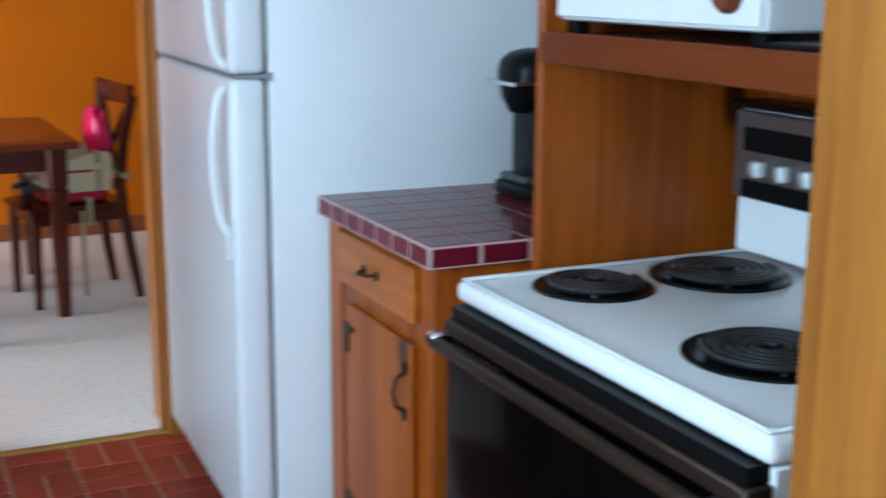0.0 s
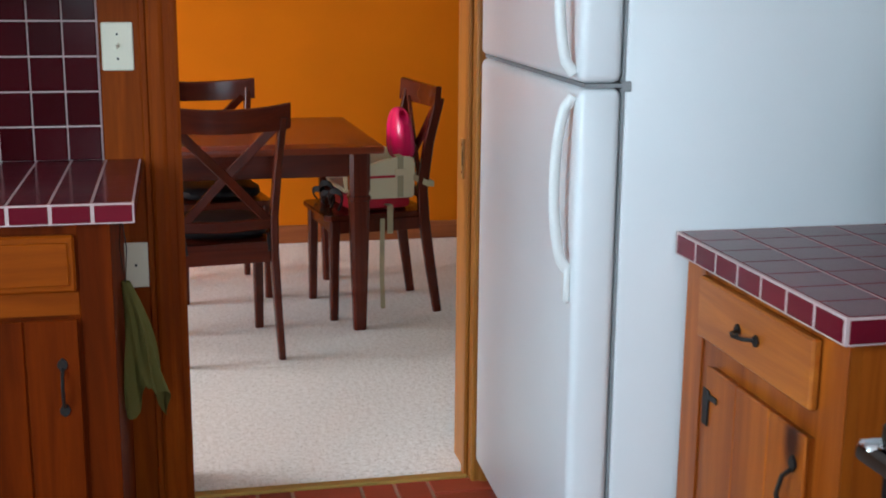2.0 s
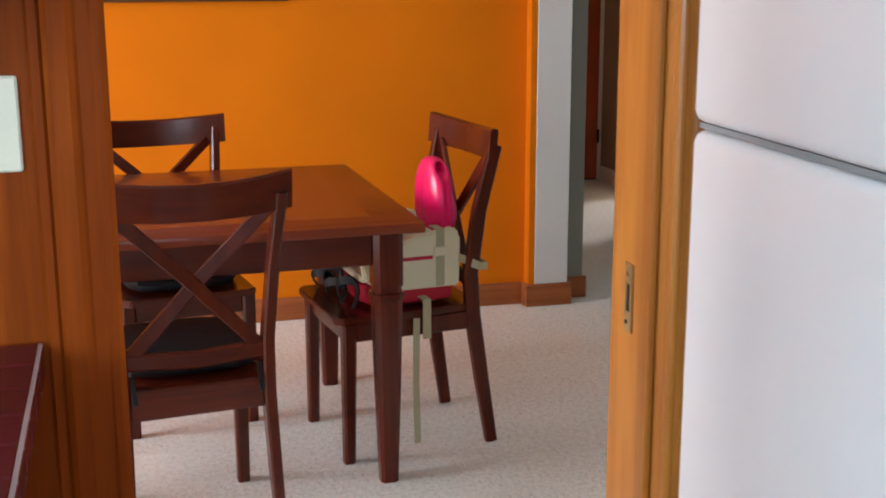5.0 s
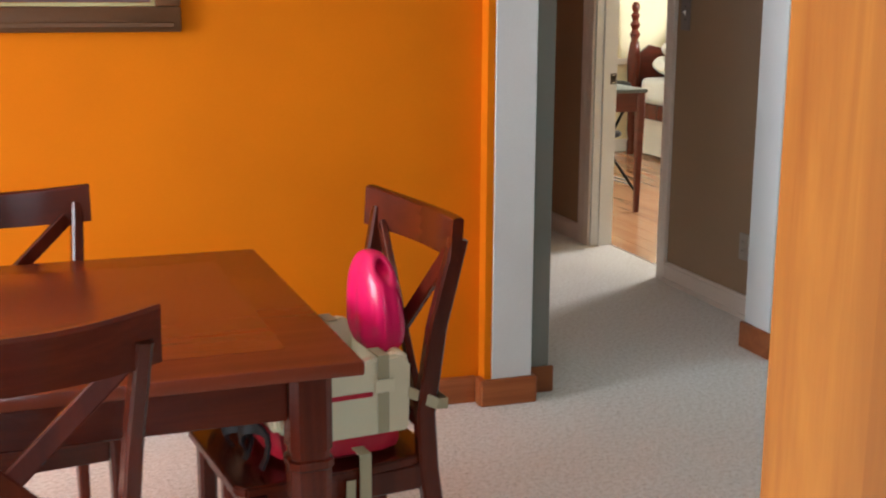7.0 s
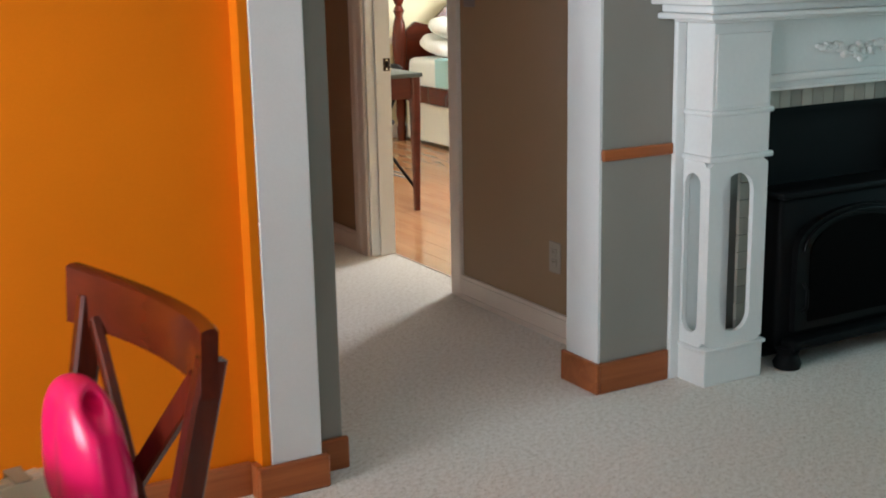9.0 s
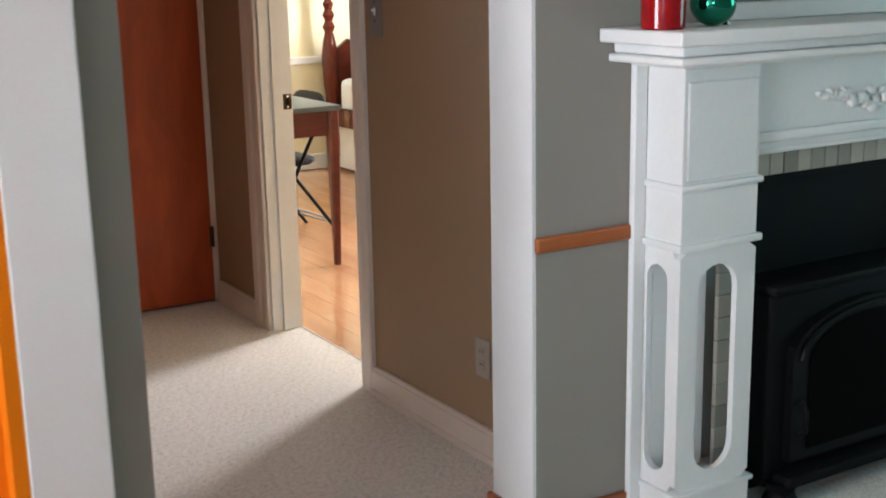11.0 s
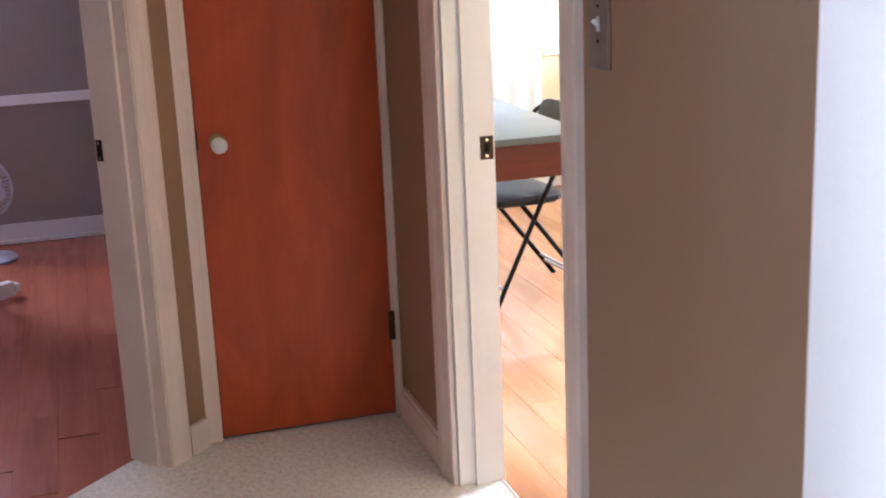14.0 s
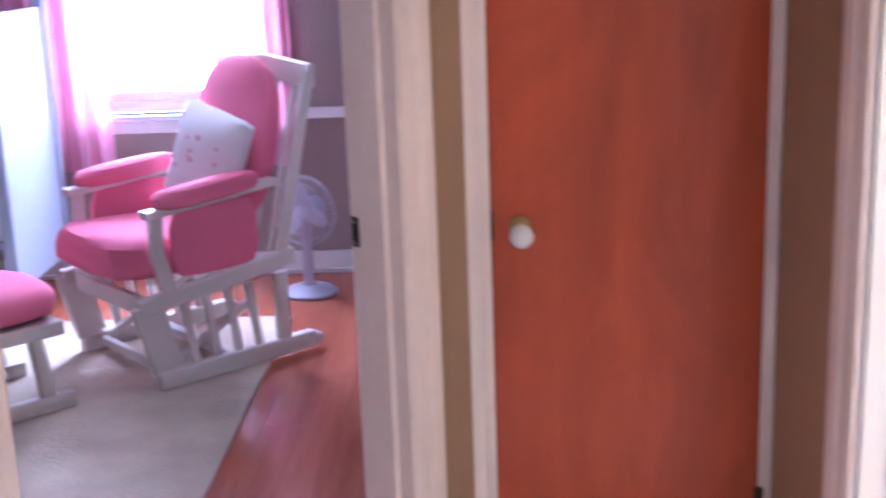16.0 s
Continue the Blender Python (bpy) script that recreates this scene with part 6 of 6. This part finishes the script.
part("hub", lathe([(0.028, 0.012), (0.028, 0.035), (0.018, 0.045)], 20, "y", (0, 0, 0.365)), "fan_plastic", fn)
for i in range(3):
    b = puff(0.048, 0.004, 0.062, 2.2, 14)
    bmesh.ops.rotate(b, verts=b.verts, matrix=Matrix.Rotation(radians(22), 3, "Z"))
    bmesh.ops.translate(b, verts=b.verts, vec=(0, 0.025, 0.068))
    bmesh.ops.rotate(b, verts=b.verts, matrix=Matrix.Rotation(radians(120 * i + 15), 3, "Y"))
    bmesh.ops.translate(b, verts=b.verts, vec=(0, 0, 0.365))
    part("blade", b, "fan_plastic", fn)
for r, y in ((0.15, 0.02), (0.15, 0.0), (0.13, 0.052), (0.09, 0.064), (0.05, 0.068), (0.13, -0.03)):
    part("cage_ring", sweep([(r * math.cos(a), y, 0.365 + r * math.sin(a)) for a in (2 * math.pi * i / 32 for i in range(33))], 0.004, 0.004, up=(0, 1, 0), round_seg=5), "fan_plastic", fn)
for i in range(40):
    a = 2 * math.pi * i / 40
    part("cage_wire", sweep([(r * math.cos(a), y, 0.365 + r * math.sin(a)) for r, y in ((0.035, 0.07), (0.09, 0.064), (0.13, 0.052), (0.15, 0.02), (0.13, -0.03), (0.06, -0.045))], 0.0025, 0.0025, up=(0.3, 1, 0.2), round_seg=4), "fan_plastic", fn)

cb = thing("crib", 0.30, 12.28, 0, label="cool white wooden crib by the nursery window", category="crib")
for x in (-0.62, 0.56):
    for y in (-0.32, 0.28):
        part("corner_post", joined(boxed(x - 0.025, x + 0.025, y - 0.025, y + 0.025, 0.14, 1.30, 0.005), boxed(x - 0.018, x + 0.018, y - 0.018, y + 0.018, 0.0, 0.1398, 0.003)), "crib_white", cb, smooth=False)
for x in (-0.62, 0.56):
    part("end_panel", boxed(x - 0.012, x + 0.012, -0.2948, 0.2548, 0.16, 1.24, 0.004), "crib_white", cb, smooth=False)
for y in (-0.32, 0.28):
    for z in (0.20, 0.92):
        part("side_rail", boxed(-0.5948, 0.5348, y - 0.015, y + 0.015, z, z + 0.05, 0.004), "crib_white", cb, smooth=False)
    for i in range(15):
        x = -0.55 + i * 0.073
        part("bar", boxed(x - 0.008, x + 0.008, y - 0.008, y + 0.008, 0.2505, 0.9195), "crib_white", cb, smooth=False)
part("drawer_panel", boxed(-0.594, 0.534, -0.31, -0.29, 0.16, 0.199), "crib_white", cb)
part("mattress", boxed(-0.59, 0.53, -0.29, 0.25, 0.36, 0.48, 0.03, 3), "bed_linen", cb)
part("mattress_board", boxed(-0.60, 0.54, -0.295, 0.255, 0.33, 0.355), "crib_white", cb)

# ---- office ----
dk = thing("desk", 3.78, 10.60, 0, label="reddish wooden desk with tapered legs and a top painted grey for sheen", category="desk")
# grey here stands for the window reflected in the top
part("desktop", boxed(-0.28, 0.285, -0.60, 0.55, 0.765, 0.79, 0.005, 2), "sheen_grey_top", dk, "glossy desktop with its window sheen painted grey")
for y in (-0.575, 0.505):
    part("apron", boxed(-0.22, 0.225, y, y + 0.02, 0.645, 0.7648, 0.002), "desk_wood", dk, smooth=False)
for x in (-0.26, 0.24):
    part("apron", boxed(x, x + 0.02, -0.53, 0.48, 0.645, 0.7648, 0.002), "desk_wood", dk, smooth=False)
for x in (-0.245, 0.25):
    for y in (-0.565, 0.515):
        part("leg", sweep([(x, y, 0.7645), (x, y, 0.62), (x, y, 0.0)], 0.055, 0.055, up=(0, 1, 0), taper=[1, 1, 0.55]), "desk_wood", dk)
mo_ = tagged(mesh_object("computer_mouse", puff(0.03, 0.045, 0.014, 2.5, 16), "black_vinyl", True), "small black computer mouse on the desk", "computer mouse")
mo_.matrix_basis = pose(3.80, 10.38, 0.804)

fc = thing("folding_chair", 4.13, 10.84, 0, 95, label="black metal folding chair with a padded vinyl seat at the desk", category="chair")
fc.matrix_basis = fc.matrix_basis @ Matrix.Scale(0.92, 4)
# local +y forward
for s in (-1, 1):
    x = s * 0.21
    part("front_frame", sweep([(x, 0.24, 0.0), (x, 0.02, 0.44), (x * 0.98, -0.17, 0.78), (x * 0.8, -0.18, 0.80)], 0.022, 0.022, up=(1, 0, 0), round_seg=10), "black", fc)
    part("rear_leg", sweep([(x * 0.92, -0.24, 0.0), (x * 0.92, 0.10, 0.44)], 0.022, 0.022, up=(1, 0, 0), round_seg=10), "black", fc)
for y, z in ((0.20, 0.08), (-0.19, 0.07), (-0.17, 0.10)):
    part("cross_rod", lathe([(0.007, -0.20), (0.007, 0.20)], 8, "x", (0, y, z)), "steel_panel", fc)
bm = puff(0.20, 0.19, 0.028, 5, 20)
bmesh.ops.translate(bm, verts=bm.verts, vec=(0, 0.06, 0.455))
part("seat", bm, "black_vinyl", fc)
bm = puff(0.17, 0.014, 0.07, 4, 20)
bmesh.ops.rotate(bm, verts=bm.verts, matrix=Matrix.Rotation(radians(16), 3, "X"))
bmesh.ops.translate(bm, verts=bm.verts, vec=(0, -0.17, 0.775))
part("backrest", bm, "black_vinyl", fc)

bd = thing("bed", 5.99, 11.62, 0, label="dark cherry bed with turned posts, white pillows and a teal blanket", category="bed")
turned = [(0.035, 0), (0.038, 0.10), (0.028, 0.13), (0.040, 0.20), (0.040, 0.55), (0.052, 0.62), (0.060, 0.80), (0.045, 0.92), (0.030, 0.98), (0.046, 1.02), (0.026, 1.06), (0.044, 1.10), (0.026, 1.14), (0.040, 1.18), (0.022, 1.205), (0.034, 1.235), (0.036, 1.26), (0.02, 1.29)]
for x in (-0.70, 0.70):
    part("head_post", lathe(turned, 24, "z", (x, 0.98, 0)), "cherry", bd)
    part("foot_post", lathe([(r, h * 0.6) for r, h in turned], 24, "z", (x, -0.95, 0)), "cherry", bd)
    part("side_rail", boxed(x - 0.018, x + 0.018, -0.90, 0.935, 0.33, 0.46, 0.006), "cherry", bd)
hb = [(-0.655, 0.45), (0.655, 0.45), (0.655, 0.86), (0.56, 0.93), (0.44, 0.90), (0.34, 0.98), (0.20, 1.10), (0.0, 1.15), (-0.20, 1.10), (-0.34, 0.98), (-0.44, 0.90), (-0.56, 0.93), (-0.655, 0.86)]
part("headboard", prism(hb, -0.018, 0.018), "cherry_x", bd, smooth=False, at=Matrix.Translation((0, 0.98, 0)) @ Matrix.Rotation(radians(90), 4, "X"))
part("footboard", boxed(-0.655, 0.655, -0.965, -0.935, 0.30, 0.62, 0.008), "cherry_x", bd)
part("mattress", boxed(-0.665, 0.665, -0.90, 0.93, 0.42, 0.66, 0.05, 3), "bed_linen", bd)
for x in (-0.675, 0.66):
    part("bed_skirt", boxed(x, x + 0.015, -0.88, 0.92, 0.03, 0.329), "bed_linen", bd)
for i, (x, z, ry) in enumerate(((-0.33, 0.74, 6), (0.33, 0.74, -5), (-0.30, 0.86, 9))):
    p = thing("bed_pillow", 5.99 + x, 11.62 + 0.68 - 0.04 * i, z, label="plump white bed pillow", category="pillow", group="pillows on the bed")
    part("pillow_body", puff(0.32, 0.20, 0.085, 2.6, 24, 0.04, i * 3.0), "bed_linen", p, at=pose(0, 0, 0, 12, ry, 0))
bl = thing("blanket", 5.99, 11.62, 0, label="pale teal blanket folded over the bed", category="blanket")
part("cloth", joined(boxed(-0.72, 0.72, -0.80, 0.36, 0.661, 0.685, 0.01, 2), boxed(-0.735, -0.7205, -0.80, 0.36, 0.47, 0.68, 0.005), boxed(0.7205, 0.735, -0.80, 0.36, 0.47, 0.68, 0.005)), "teal_blanket", bl)

# ---- window units in the outer walls ----
def plain_window(name, m, w, h, label):
    t = thing(name, label=label, category="window")
    t["kind"] = "structure"
    t.matrix_basis = m
    for a, b, c, d in ((-w, w, 0, 0.05), (-w, w, h - 0.05, h), (-w, -w + 0.05, 0.0505, h - 0.0505), (w - 0.05, w, 0.0505, h - 0.0505), (-0.02, 0.02, 0.0505, h - 0.0505)):
        part("frame_bar", boxed(a, b, -0.02, 0.02, c, d, 0.003), "white_trim", t, smooth=False)
    return t


plain_window("window_3", pose(0.3, -1.955, 1.0), 0.85, 1.1, "white kitchen window frame")
plain_window("window_7", pose(-1.775, 0.6, 1.0, 0, 0, 90), 0.65, 1.1, "white kitchen side window frame")
plain_window("window_4", pose(-3.55, 5.1, 0.25, 0, 0, 90), 1.0, 1.95, "white dining room window frame")
plain_window("window_5", pose(6.96, 5.35, 0.8, 0, 0, 90), 0.75, 1.3, "white living room window frame")
plain_window("window_6", pose(6.73, 10.45, 0.85, 0, 0, 90), 0.65, 1.3, "white office window frame")

# ---- floor pieces, laid last ----
def lay_all():
    for parent, me, name, m in TILE_LIST:
        ob = new(name, me)
        ob.parent, ob.matrix_basis = parent, m


lay_all()
brick_floor = thing("floor_bricks", 0, 0, 0, label="red brick-shaped kitchen floor tiles in a basket weave with pale joints", category="floor tiles")
brick_floor["kind"] = "structure"
C = 0.19
bx = tile_mesh("brick", C - 0.009, C / 2 - 0.009, 0.008, "brick")
by = tile_mesh("brick", C / 2 - 0.009, C - 0.009, 0.008, "brick")
rest = []
for i in range(-10, 10):
    for j in range(0, 30):
        x, y = 0.15 + C * i, 3.662 - C * (j + 0.5)
        if not (-1.79 < x - C / 2 and x + C / 2 < 1.79 and y - C / 2 > -1.97):
            continue
        across = (i + j) % 2 == 0
        near = j < 11 and -3 <= i <= 4
        for s in (-1, 1):
            px_, py_ = (x, y + s * C / 4) if across else (x + s * C / 4, y)
            if near:
                ob = new("brick", bx if across else by)
                ob.parent, ob.matrix_basis = brick_floor, pose(px_, py_, -0.006 + random.uniform(-0.0004, 0.0004))
            else:
                rest.append((px_, py_, (C - 0.009) / 2 if across else (C / 2 - 0.009) / 2, (C / 2 - 0.009) / 2 if across else (C - 0.009) / 2))
verts, faces = [], []
for (x, y, a, b) in rest:
    o = len(verts)
    verts += [(x - a, y - b, -0.004), (x + a, y - b, -0.004), (x + a, y + b, -0.004), (x - a, y + b, -0.004), (x - a, y - b, 0.002), (x + a, y - b, 0.002), (x + a, y + b, 0.002), (x - a, y + b, 0.002)]
    faces += [[o + q for q in f] for f in ((4, 5, 6, 7), (0, 1, 5, 4), (1, 2, 6, 5), (2, 3, 7, 6), (3, 0, 4, 7))]
me = bpy.data.meshes.new("brick_rest")
me.from_pydata(verts, [], faces)
me.materials.append(M["brick"])
ob = new("brick_rest", me)
ob.parent = brick_floor
ob["kind"] = "stuff"


def planks(name, x0, x1, y0, y1, mat, keep, label):
    t = thing(name, 0, 0, 0, label=label, category="floor boards")
    t["kind"] = "structure"
    random.seed(3)
    w, ln = 0.125, 1.2
    n = int((x1 - x0) / w)
    me = tile_mesh("plank", w - 0.0003, ln - 0.0003, 0.004, mat, 0.0007)
    half = tile_mesh("plank", w - 0.0003, ln / 2 - 0.0003, 0.004, mat, 0.0007)
    for i in range(n):
        x, y = x0 + w * (i + 0.5), y0 + (0 if i % 3 == 0 else 0.4 if i % 3 == 1 else 0.8) - 0.8
        while y < y1:
            for (yy, l, data) in ((y + ln / 2, ln, me),):
                if yy - l / 2 > y0 and yy + l / 2 < y1 and keep(x + w / 2, yy - l / 2):
                    o = new("plank", data)
                    o.parent, o.matrix_basis = t, pose(x, yy, -0.0035)
                else:
                    for k2 in (-1, 1):
                        y2 = yy + k2 * l / 4
                        if y2 - l / 4 > y0 and y2 + l / 4 < y1 and keep(x + w / 2, y2 - l / 4):
                            o = new("plank", half)
                            o.parent, o.matrix_basis = t, pose(x, y2, -0.0035)
            y += ln


planks("floor_planks_nursery", 0.0, 2.57, 8.95, 12.73, "laminate_red", lambda x, y: y - x > 7.26 or x < 1.6, "reddish laminate boards of the nursery floor")
planks("floor_planks_office", 3.43, 6.74, 7.25, 12.73, "laminate", lambda x, y: True, "warm brown laminate boards of the office floor")
